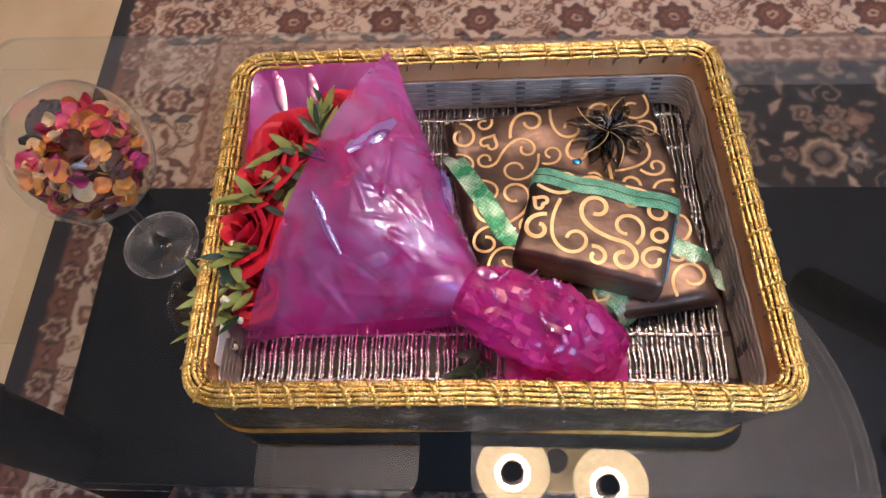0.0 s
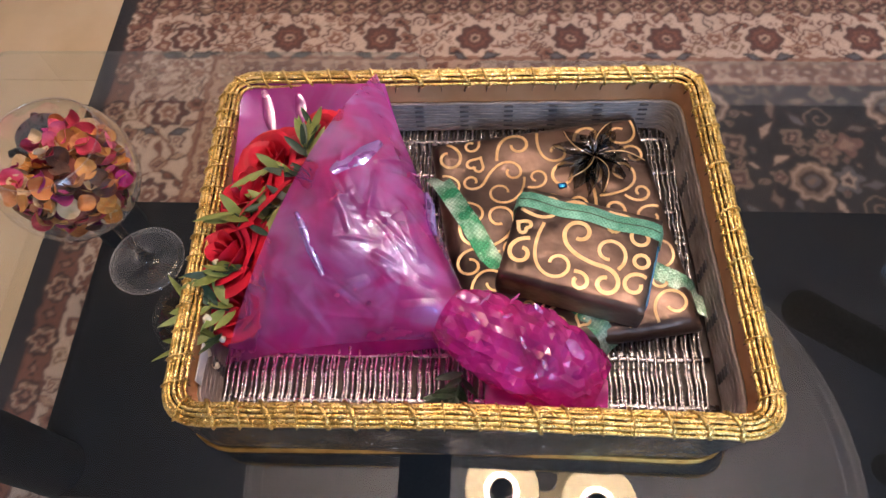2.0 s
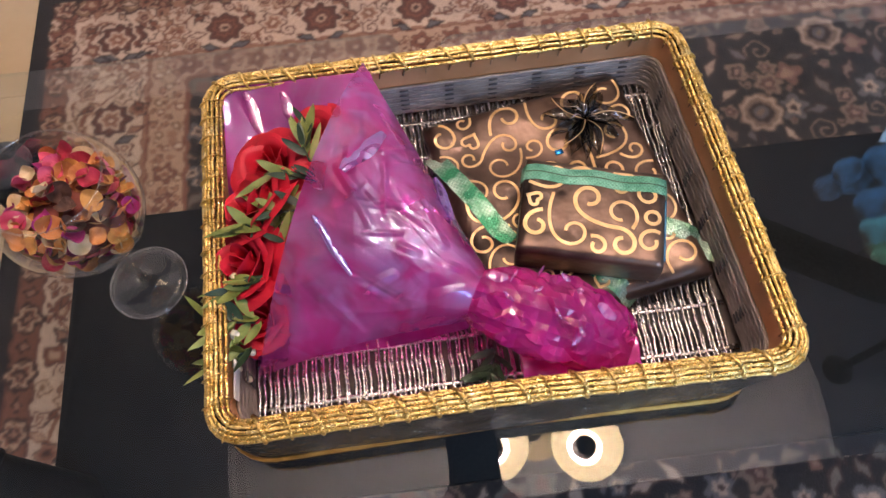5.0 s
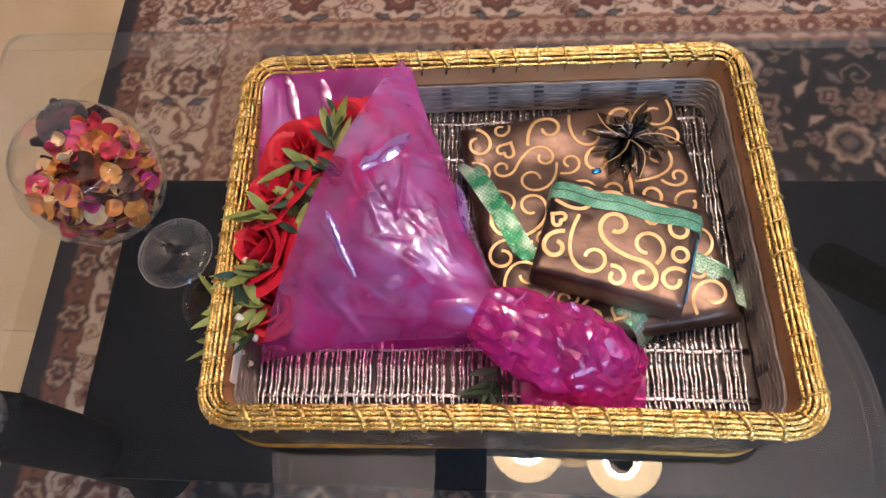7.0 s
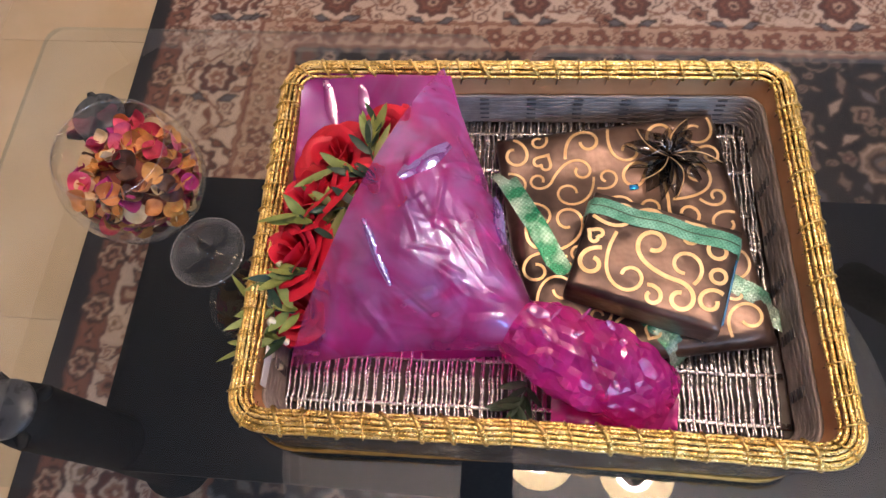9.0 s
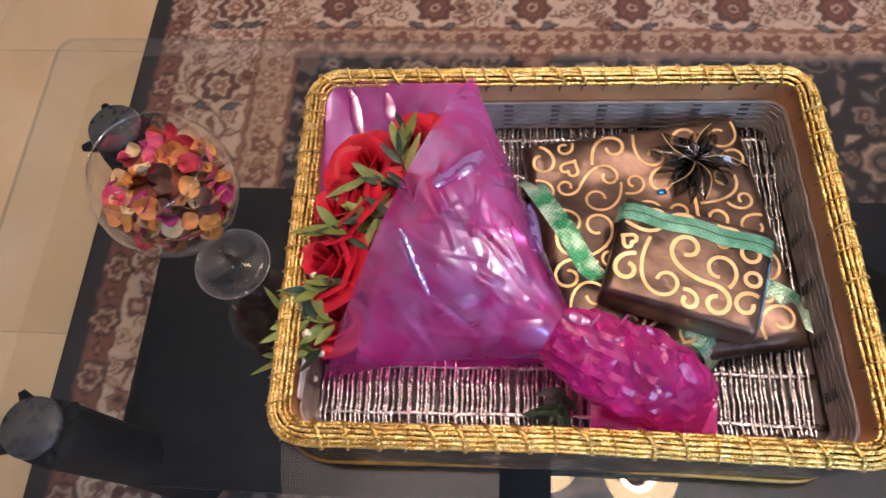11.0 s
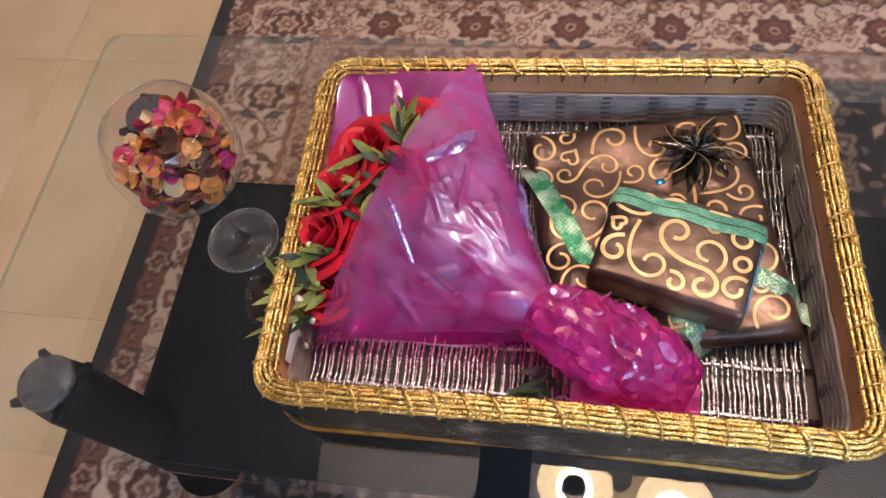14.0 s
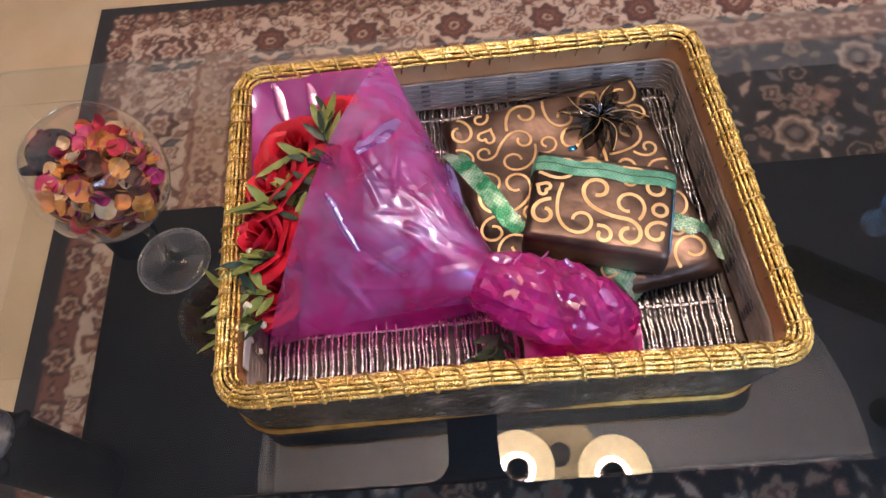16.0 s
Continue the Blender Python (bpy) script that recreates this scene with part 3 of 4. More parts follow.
def table():
    ob = thing("coffee_table", "low table of two clear glass panes on black posts", "coffee table", (0, 0, 0))
    for cx, cy, hw, hd in ((-0.3315, 0.0145, 0.2835, 0.2765), (0.4490, 0.0055, 0.4490, 0.2725)):
        out = [(p.x + cx, p.y + cy) for p in rrect(hw, hd, 0.022, 0.05)]
        pane = part("glass_pane", prism(bmesh.new(), out, TOP - 0.006, TOP), TABLE_GLASS, ob, "clear glass pane with rounded corners")
        for p in pane.data.polygons:
            p.use_smooth = False
        pane.visible_shadow = False
        pane.data.materials.append(GLASS_EDGE)
        pane.data.materials.append(GLASS_UNDER)
        for p in pane.data.polygons:
            p.material_index = 1 if abs(p.normal.z) < 0.5 else 0 if p.normal.z > 0 else 2
    part("shelf", prism(bmesh.new(), [(p.x + 0.14, p.y - 0.003) for p in rrect(0.690, 0.218, 0.015, 0.05)], TOP - 0.272, TOP - 0.250), BLACK_SHELF, ob, "black lower shelf")
    for lx in (-0.520, 0.800):
        for ly in (-0.187, 0.168):
            bm = bmesh.new()
            lathe(bm, [(0.001, 0.0), (0.055, 0.0), (0.057, 0.012), (0.043, 0.03), (0.036, 0.20), (0.036, 0.40), (0.032, 0.432), (0.001, 0.432)], 28)
            post = part("leg", bm, BLACK_METAL, ob, "round black post")
            post.location = (lx, ly, 0)
            bm = bmesh.new()
            for k in range(4):
                a = radians(35 + 90 * k)
                d = Vector((math.cos(a), math.sin(a), 0))
                tube(bm, [d * 0.01 + Vector((0, 0, 0.428)), d * 0.034 + Vector((0, 0, 0.430)), d * 0.045 + Vector((0, 0, 0.436))], [0.010, 0.008, 0.004], 8)
            part("bracket", bm, BLACK_METAL, post)
            bm = bmesh.new()
            lathe(bm, [(0.001, 0.438), (0.030, 0.438), (0.032, 0.441), (0.030, 0.4465), (0.001, 0.4465)], 32)
            part("pad", bm, PAD, post, "clear grey rubber disc under the glass")


table()


# ---- basket ----
BX, BY, BH = 0.0060, -0.0055, 0.090
HW, HD = 0.2495, 0.1820          # to the middle of the rim
BASKET = thing("gift_basket", "rectangular basket with gold braided rim and silver weave", "basket", (BX, BY, TOP), 1.5)


STITCH = surface("dark_thread", plain2((0.10, 0.05, 0.02), (0.20, 0.11, 0.05)), 60, 0.6)
SLOT = surface("gap_shade", plain2((0.05, 0.045, 0.045), (0.09, 0.08, 0.08)), 60, 0.6)


def basket():
    rng = random.Random(3)
    ob = BASKET
    # walls: tan inside, grey foil outside; the foot is rounder than the rim and sits a little off its middle
    def foot(out, z, step):
        return [p + Vector((-0.012, 0, 0)) for p in rrect(HW + 0.003 + out, HD + 0.012 + out, 0.046, step, z)]

    def wall(off0, z0, off1, z1, name, material, label):
        a = rrect(HW + off0, HD + off0, 0.026, 0.012, z0)
        bm = bmesh.new()
        lo = [bm.verts.new(p) for p in a]
        hi = [bm.verts.new(Vector((p.x * (HW + off1) / (HW + off0), p.y * (HD + off1) / (HD + off0), z1))) for p in a]
        for i in range(len(a)):
            j = (i + 1) % len(a)
            bm.faces.new((lo[i], lo[j], hi[j], hi[i]))
        return part(name, bm, material, ob, label)
    lo_, hi_ = foot(0.0, 0.004, 1.0), rrect(HW + 0.008, HD + 0.008, 0.026, 1.0, BH - 0.006)
    bm = bmesh.new()
    rows_ = [[bm.verts.new(a.lerp(b, k / 4)) for a, b in zip(lo_, hi_)] for k in range(5)]
    for ra, rb in zip(rows_, rows_[1:]):
        for i in range(len(ra)):
            j = (i + 1) % len(ra)
            bm.faces.new((ra[i], ra[j], rb[j], rb[i]))
    part("outer_wall", bm, FOIL_WALL, ob, "grey foil outside wall")
    wall(-0.012, 0.010, -0.004, BH - 0.004, "inner_wall", TAN, "tan card inside wall")
    part("base", prism(bmesh.new(), [(p.x, p.y) for p in rrect(HW - 0.005, HD - 0.005, 0.024, 0.02)], 0.003, 0.009), BASE_BROWN, ob, "dark base under the rods")
    # rim strands
    for out, z in ((-0.0086, -0.0042), (-0.0054, 0.0000), (-0.0014, 0.0020), (0.0028, 0.0018), (0.0066, -0.0004), (0.0094, -0.0046)):
        pts = rrect(HW + out, HD + out, 0.024 + out, 0.0034, BH + z)
        ph = rng.uniform(0, 6)
        pts = [p + Vector((0.0003 * math.sin(0.4 * i + ph), 0.0003 * math.sin(0.5 * i + ph), 0.0003 * math.sin(0.35 * i + 2 * ph) + rng.uniform(-0.00010, 0.00010))) for i, p in enumerate(pts)]
        rad = [0.00195 + 0.00010 * math.sin(0.8 * i + ph) + rng.uniform(-0.00013, 0.00013) for i in range(len(pts))]
        part("rim_strand", tube(bmesh.new(), pts, rad, 7, True), GOLD, ob)
    for out, z in ((0.0016, 0.0020), (0.0014, 0.0054), (0.0010, 0.0092)):
        pts = [p + Vector((0, 0, rng.uniform(-0.0003, 0.0003))) for p in foot(out, z, 0.006)]
        part("foot_strand", tube(bmesh.new(), pts, [0.0013 + rng.uniform(-0.0002, 0.0002) for _ in pts], 6, True), GOLD_DARK, ob)
    # ties drawn tight round the rim, slanted, with the stitch that holds each to the wall inside
    hug = [(-0.0114, -0.0042), (-0.0100, -0.0008), (-0.0068, 0.0028), (-0.0025, 0.0049), (0.0025, 0.0048), (0.0068, 0.0028), (0.0098, -0.0006), (0.0121, -0.0046), (0.0104, -0.0082), (0.0, -0.0088), (-0.0098, -0.0080)]
    bm = bmesh.new()
    tube(bm, [(x, 0.0042 * x / 0.012 + (0.0010 if z > 0 else -0.0006), z + 0.0005) for x, z in hug], 0.0014, 6, True, 1.0)
    tie = mesh_of("tie", bm, GOLD)
    bm = bmesh.new()
    tube(bm, [(-0.0086, -0.003, -0.004), (-0.0076, -0.0022, -0.010), (-0.0082, -0.0010, -0.017)], 0.0008, 5)
    stitch = mesh_of("stitch", bm, STITCH)
    path = rrect(HW, HD, 0.024, 0.002, BH)
    gone, nxt, last = 0.0, 0.012, path[0]
    for i, p in enumerate(path[1:]):
        gone += (p - last).length
        d = (p - last).normalized()
        last = p
        if gone >= nxt:
            nxt += rng.choice([0.0225, 0.024, 0.0255, 0.027])
            ang = math.degrees(math.atan2(d.y, d.x)) - 90
            m_ = pose(p.x, p.y, p.z, rng.uniform(-3, 3), 0, ang + rng.uniform(-7, 7)) @ Matrix.Diagonal((1, rng.choice([0.5, 1.0, 1.5]) * (1 if abs(d.x) > 0.7 else 0.5), 1, 1))
            shared("tie", tie, ob, m_)
            shared("stitch", stitch, ob, m_)
    # silver rods of the floor, woven over cross strands
    rows = [-0.150, -0.105, -0.055, 0.0, 0.055, 0.105, 0.150]
    for parity in (0, 1):
        bm = bmesh.new()
        pts = []
        for k in range(61):
            y = -0.168 + 0.336 * k / 60
            z = 0.0145 + 0.0016 * math.cos(math.pi * (y / 0.0585 + parity)) + 0.0004 * math.sin(40 * k)
            pts.append((0.0005 * math.sin(k * 1.3 + parity), y, z))
        tube(bm, pts, [0.0018 + 0.0003 * math.sin(1.7 * k + parity) for k in range(61)], 6)
        me = mesh_of("rod", bm, SILVER)
        for k in range(parity, 103, 2):
            shared("rod", me, ob, pose(-0.228 + 0.456 * k / 102 + rng.uniform(-0.0008, 0.0008), rng.uniform(-0.002, 0.002), 0, 0, 0, rng.uniform(-0.5, 0.5)))
    for y in rows:
        part("cross_strand", tube(bmesh.new(), [(-0.230 + 0.46 * k / 40, y + 0.0006 * math.sin(k), 0.0145) for k in range(41)], 0.0030, 6, flat=0.5), SILVER, ob)
    # silver weave of the inside walls: strands in and out of stakes
    for r_ in range(11):
        z = 0.017 + 0.0037 * r_
        pts = rrect(HW - 0.0150 + 0.0005 * r_, HD - 0.0150 + 0.0005 * r_, 0.020, 0.008, z)
        pts = [p + Vector((-p.x / HW, -p.y / HD, 0)) * 0.0004 * math.cos(math.pi * (i / 3 + r_)) for i, p in enumerate(pts)]
        part("wall_strand", tube(bmesh.new(), pts, 0.0026, 6, True), SILVER_DULL, ob)
    # shade in the openings of the weave, put in as solid dark bars
    bm = bmesh.new()
    for k in range(5):
        box(bm, -0.0050, 0.0050, -0.0010, 0.0010, 0.0215 + 0.0078 * k, 0.0238 + 0.0078 * k, 0.0006, 1)
    slot_m = mesh_of("slot", bm, SLOT)
    for k in range(9):
        for s in (-1, 1):
            shared("slot", slot_m, ob, pose(-0.20 + 0.05 * k, s * (HD - 0.0165), 0, -2.5 * s, 0, 0))
    for k in range(6):
        for s in (-1, 1):
            shared("slot", slot_m, ob, pose(s * (HW - 0.0165), -0.125 + 0.05 * k, 0, -2.5, 0, 90 * s))
    # the basket is hand-made: one front corner stands out a little
    def pulled(x, y):
        return x + max(0.0, x / HW) * (0.0015 - 0.0075 * y / HD)
    for ch in ob.children:
        if ch.data.users == 1:
            for v in ch.data.vertices:
                v.co.y -= 0.008 * max(0.0, v.co.x / HW) * max(0.0, -v.co.y / HD)
                v.co.x = pulled(v.co.x, v.co.y)
        else:
            m_ = ch.matrix_basis.copy()
            m_.translation.y -= 0.008 * max(0.0, m_.translation.x / HW) * max(0.0, -m_.translation.y / HD)
            m_.translation.x = pulled(m_.translation.x, m_.translation.y)
            ch.matrix_basis = m_


basket()


# ---- gifts ----
def swirls(parent, hw, hd, top, tries, seed, width=0.0026, scale=1.0, near=0.0052):
    """Printed gold scrolls, hearts and rings on a top face, each its own thin piece, none crossing another."""
    rng = random.Random(seed)
    taken = np.zeros((0, 2))
    for n_ in range(tries):
        cx, cy = rng.uniform(-hw, hw), rng.uniform(-hd, hd)
        kind, turn, hand, s = n_ % 7, rng.uniform(0, 6.28), rng.choice([-1, 1]), scale * rng.uniform(0.8, 1.25) * (1 if n_ < 0.5 * tries else 0.7)
        pts = []
        if kind == 3:      # heart
            for k in range(25):
                a = 2 * math.pi * k / 24
                pts.append((0.00040 * s * 16 * math.sin(a) ** 3, 0.00040 * s * (13 * math.cos(a) - 5 * math.cos(2 * a) - 2 * math.cos(3 * a) - math.cos(4 * a))))
        elif kind == 5:    # ring
            for k in range(25):
                a = 2 * math.pi * k / 24
                pts.append((0.0062 * s * math.cos(a), 0.0062 * s * math.sin(a)))
        else:              # curl that opens into an arc and bends back
            x, y, d, step = 0.0, 0.0, 0.0, 0.00105 * s
            for k in range(92):
                pts.append((x, y))
                bend = 0.34 - 0.0068 * k if k < 44 else (0.04 if k < 56 else -0.10 - 0.008 * (k - 56))
                d += hand * bend * 0.75
                x, y = x + step * math.cos(d), y + step * math.sin(d)
        ct, st = math.cos(turn), math.sin(turn)
        line = []
        for x, y in pts:
            X, Y = cx + ct * x - st * y, cy + st * x + ct * y
            if abs(X) > hw - 0.002 or abs(Y) > hd - 0.002:
                break
            if len(taken) and np.min(np.hypot(taken[:, 0] - X, taken[:, 1] - Y)) < near:
                break
            line.append((X, Y, top(X, Y) + 0.0007))
        if len(line) >= (25 if kind in (3, 5) else 34):
            taken = np.concatenate([taken, np.array(line)[:, :2]])
            part("printed_scroll", ribbon(bmesh.new(), line, width * rng.uniform(0.85, 1.15)), SWIRL_GOLD, parent)


def soft_box(hw, hd, h, seed, sag=0.004, n_=22, crease=0.003):
    """A paper-wrapped parcel: rounded block with slight swelling and creases. Returns mesh and its top height."""
    off = seed * 7.3

    def top(x, y):
        ex, ey = max(0.0, 1 - abs(x) / hw), max(0.0, 1 - abs(y) / hd)
        edge = min(1.0, min(ex * hw, ey * hd) / 0.010)
        return h - sag * (1 - edge) ** 2 + crease * noise.noise((x * 22 + off, y * 22, 0)) * edge * 0.6
    bm = bmesh.new()
    grid(bm, lambda u, v: Vector(((2 * u - 1) * hw, (2 * v - 1) * hd, top((2 * u - 1) * hw, (2 * v - 1) * hd))), n_, n_)
    rim = []
    for k in range(n_):
        rim.append(((2 * k / n_ - 1) * hw, -hd))
    for k in range(n_):
        rim.append((hw, (2 * k / n_ - 1) * hd))
    for k in range(n_):
        rim.append(((1 - 2 * k / n_) * hw, hd))
    for k in range(n_):
        rim.append((-hw, (1 - 2 * k / n_) * hd))
    rows = []
    for lvl in range(6):
        f = lvl / 5
        row = []
        for i, (x, y) in enumerate(rim):
            swell = 1 + 0.018 * math.sin(math.pi * (0.15 + 0.85 * f)) + 0.010 * noise.noise((x * 30 + off, y * 30, f * 2))
            swell = swell if 0 < lvl else 1.0
            row.append(bm.verts.new((x * swell, y * swell, top(x, y) * (1 - f))))
        rows.append(row)
    m_ = len(rim)
    for a, b in zip(rows, rows[1:]):
        for i in range(m_):
            bm.faces.new((a[i], b[i], b[(i + 1) % m_], a[(i + 1) % m_]))
    bmesh.ops.remove_doubles(bm, verts=bm.verts, dist=0.0002)
    bmesh.ops.recalc_face_normals(bm, faces=bm.faces)
    return bm, top


def gifts():
    # large flat parcel
    big = thing("gift_parcel", "flat parcel in brown paper with gold scrolls", "gift", (0.1005, 0.019, TOP + 0.0185), 10.5)
    bm, top = soft_box(0.112, 0.123, 0.027, 1, 0.006, 40, 0.011)
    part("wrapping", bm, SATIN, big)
    swirls(big, 0.109, 0.120, top, 2200, 5, 0.0029, 1.7, 0.0046)

    def lie(points, width, name, material, label, lift=0.0016):
        pts = []
        for (ax, ay), (bx, by) in zip(points, points[1:]):
            pts += [(ax + (bx - ax) * k / 12, ay + (by - ay) * k / 12) for k in range(12)]
        pts.append(points[-1])
        inv = big.matrix_basis.inverted()
        line = []
        for i, (x, y) in enumerate(pts):
            q = inv @ Vector((x, y, TOP + 0.0185))
            h = top(max(-0.112, min(0.112, q.x)), max(-0.122, min(0.122, q.y)))
            over = max(abs(q.x) - 0.111, abs(q.y) - 0.121, 0)
            line.append((q.x, q.y, max(0.004, h + lift - over * 3) + 0.0006 * math.sin(1.9 * i)))
        bm_ = bmesh.new()
        part(name, ribbon(bm_, line, width), material, big, label)
    lie([(-0.030, 0.088), (0.040, -0.030)], 0.021, "ribbon", RIBBON_SHINY, "shiny green ribbon")
    lie([(0.150, -0.004), (0.250, -0.060)], 0.019, "ribbon", RIBBON_SHINY, "shiny green ribbon")
    lie([(0.110, -0.060), (0.150, -0.104)], 0.019, "ribbon", RIBBON_SHINY, "shiny green ribbon")
    # dark bow on the parcel
    bow = thing("bow", "black gauze bow with long pointed loops", "bow", (0.140, 0.100, TOP + 0.047))
    rng = random.Random(8)
    for k in range(15):
        a = 2 * math.pi * k / 15 + rng.uniform(-0.2, 0.2)
        L, w, up = rng.uniform(0.026, 0.054), rng.uniform(0.012, 0.022), rng.uniform(0.001, 0.006)

        def petal(u, v, L=L, w=w, up=up):
            t = v - 0.5
            return Vector((L * u, w * math.sin(math.pi * min(1, u * 0.96 + 0.02)) * t, up * math.sin(math.pi * u) + 0.006 * abs(t) * 2))
        ob = part("loop", grid(bmesh.new(), petal, 8, 4), BOW_BLACK, bow)
        ob.matrix_basis = pose(0, 0, 0.001 * (k % 3), 0, 0, math.degrees(a))
        edge = tube(bmesh.new(), [petal(u / 10, 1.0) + Vector((0, 0, 0.0004)) for u in range(11)], 0.0005, 4)
        part("edging", edge, SWIRL_GOLD if k % 3 == 0 else BOW_BLACK, ob)
    for k in range(7):
        a = rng.uniform(0, 6.28)
        L = rng.uniform(0.012, 0.022)
        bm = tube(bmesh.new(), [(0.002 * math.cos(a), 0.002 * math.sin(a), 0.012), (L * 0.6 * math.cos(a), L * 0.6 * math.sin(a), 0.018), (L * math.cos(a + 0.2), L * math.sin(a + 0.2), 0.016)], [0.0007, 0.0007, 0.0004], 5)
        part("wire", bm, SILVER, bow, "thin silver wire")
    # small box on top
    small = thing("gift_box", "small box in brown paper with green ribbon", "gift", (0.117, -0.026, TOP + 0.0475), -15.0)
    bm, top2 = soft_box(0.0675, 0.0485, 0.042, 2, 0.0025, 20, 0.0015)
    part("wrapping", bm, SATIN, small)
    swirls(small, 0.066, 0.047, top2, 1600, 11, 0.0036, 1.75, 0.0052)
    w = 0.0705
    line = [(-w, 0.033, 0.006), (-w - 0.001, 0.033, 0.030)] + [(-0.0675 + 0.135 * k / 16, 0.033 + 0.0012 * math.sin(k), top2(-0.066 + 0.132 * k / 16, 0.033) + 0.0016) for k in range(17)] + [(w + 0.001, 0.032, 0.030), (w, 0.031, 0.006)]
    bm = bmesh.new()
    rows = []
    for i, p in enumerate(line):
        rows.append([bm.verts.new((p[0], p[1] + 0.0085 * s, p[2] + (0.0006 if abs(s) < 0.9 else 0))) for s in (-1, -0.5, 0, 0.5, 1)])
    for a, b in zip(rows, rows[1:]):
        for k in range(4):
            bm.faces.new((a[k], a[k + 1], b[k + 1], b[k]))
    band = part("ribbon", bm, RIBBON, small, "green woven mesh ribbon")
    part("seam", ribbon(bmesh.new(), [(p[0], p[1], p[2] + 0.0012) for p in line[2:-2]], 0.0011), LEAF_DARK, band, "dark seam along the ribbon")
    tape = surface("blue_tape", plain2((0.05, 0.18, 0.34), (0.10, 0.30, 0.48)), 60, 0.12, 0.3, 0.1)
    part("tape", box(bmesh.new(), 0.0672, 0.0690, -0.043, 0.020, 0.012, 0.0405, 0.0005, 1), tape, small, "glossy blue sticky tape")
    part("foil_chip", box(bmesh.new(), -0.0045, 0.0045, -0.003, 0.003, 0.0, 0.0012, 0.0005, 1), surface("blue_foil", plain2((0.02, 0.22, 0.55), (0.05, 0.40, 0.75)), 60, 0.15, 0.8), big, "small blue foil chip").location = (0.015, 0.046, top(0.015, 0.046) + 0.001)


gifts()


# ---- bouquet ----
A, B, NECK = Vector((-0.086, 0.150, 0.122)), Vector((-0.212, -0.138, 0.050)), Vector((-0.004, -0.096, 0.082))
MID = Vector((-0.150, 0.004, 0.138))
BOUQUET = thing("rose_bouquet", "red roses wrapped in purple cellophane lying on its side", "bouquet", (0, 0, TOP))


def crumple(p, amount, freq=16.0):
    a = noise.noise(p * freq)
    b = abs(noise.noise(p * freq * 0.7 + Vector((3, 1, 7))))
    c = abs(noise.noise(p * freq * 2.1 + Vector((9, 4, 2))))
    return amount * (0.7 * a + 1.2 * b + 0.5 * c - 0.4)


def crease(a, b, seed, wide=0.14):
    """Narrow sharp ridge lines, 1 on the ridge and 0 away from it."""
    return max(0.0, 1 - abs(noise.noise((a, b, seed * 5.17))) / wide)


# sharp folds pressed into the front sheet: ends, half width, height
CREASES = [((-0.105, 0.038), (-0.107, 0.019), 0.005, 0.0022), ((-0.074, 0.035), (-0.036, 0.052), 0.004, 0.0016), ((-0.116, 0.021), (-0.091, -0.041), 0.005, 0.0020), ((-0.111, 0.015), (-0.080, -0.030), 0.004, -0.0016), ((-0.090, 0.001), (-0.111, -0.016), 0.004, 0.0014), ((-0.161, -0.065), (-0.109, -0.123), 0.006, 0.0020), ((-0.042, -0.103), (-0.017, -0.101), 0.007, 0.0030), ((-0.087, -0.122), (-0.070, -0.130), 0.004, 0.0018), ((-0.055, -0.122), (-0.041, -0.121), 0.004, 0.0018), ((-0.028, -0.078), (-0.019, -0.082), 0.005, 0.0020), ((-0.145, -0.033), (-0.127, -0.055), 0.004, 0.0016),
           ((-0.074, 0.020), (-0.077, -0.027), 0.004, 0.0018), ((-0.121, -0.015), (-0.060, -0.020), 0.004, 0.0012), ((-0.102, -0.089), (-0.076, -0.082), 0.005, 0.0020), ((-0.067, -0.060), (-0.053, -0.067), 0.005, 0.0024), ((-0.097, -0.047), (-0.066, -0.049), 0.003, 0.0012), ((-0.135, 0.068), (-0.167, -0.022), 0.006, -0.0016), ((-0.064, 0.023), (-0.040, 0.026), 0.003, 0.0012), ((-0.050, -0.010), (-0.030, -0.060), 0.006, 0.0022), ((-0.120, -0.070), (-0.070, -0.105), 0.006, -0.0022)]


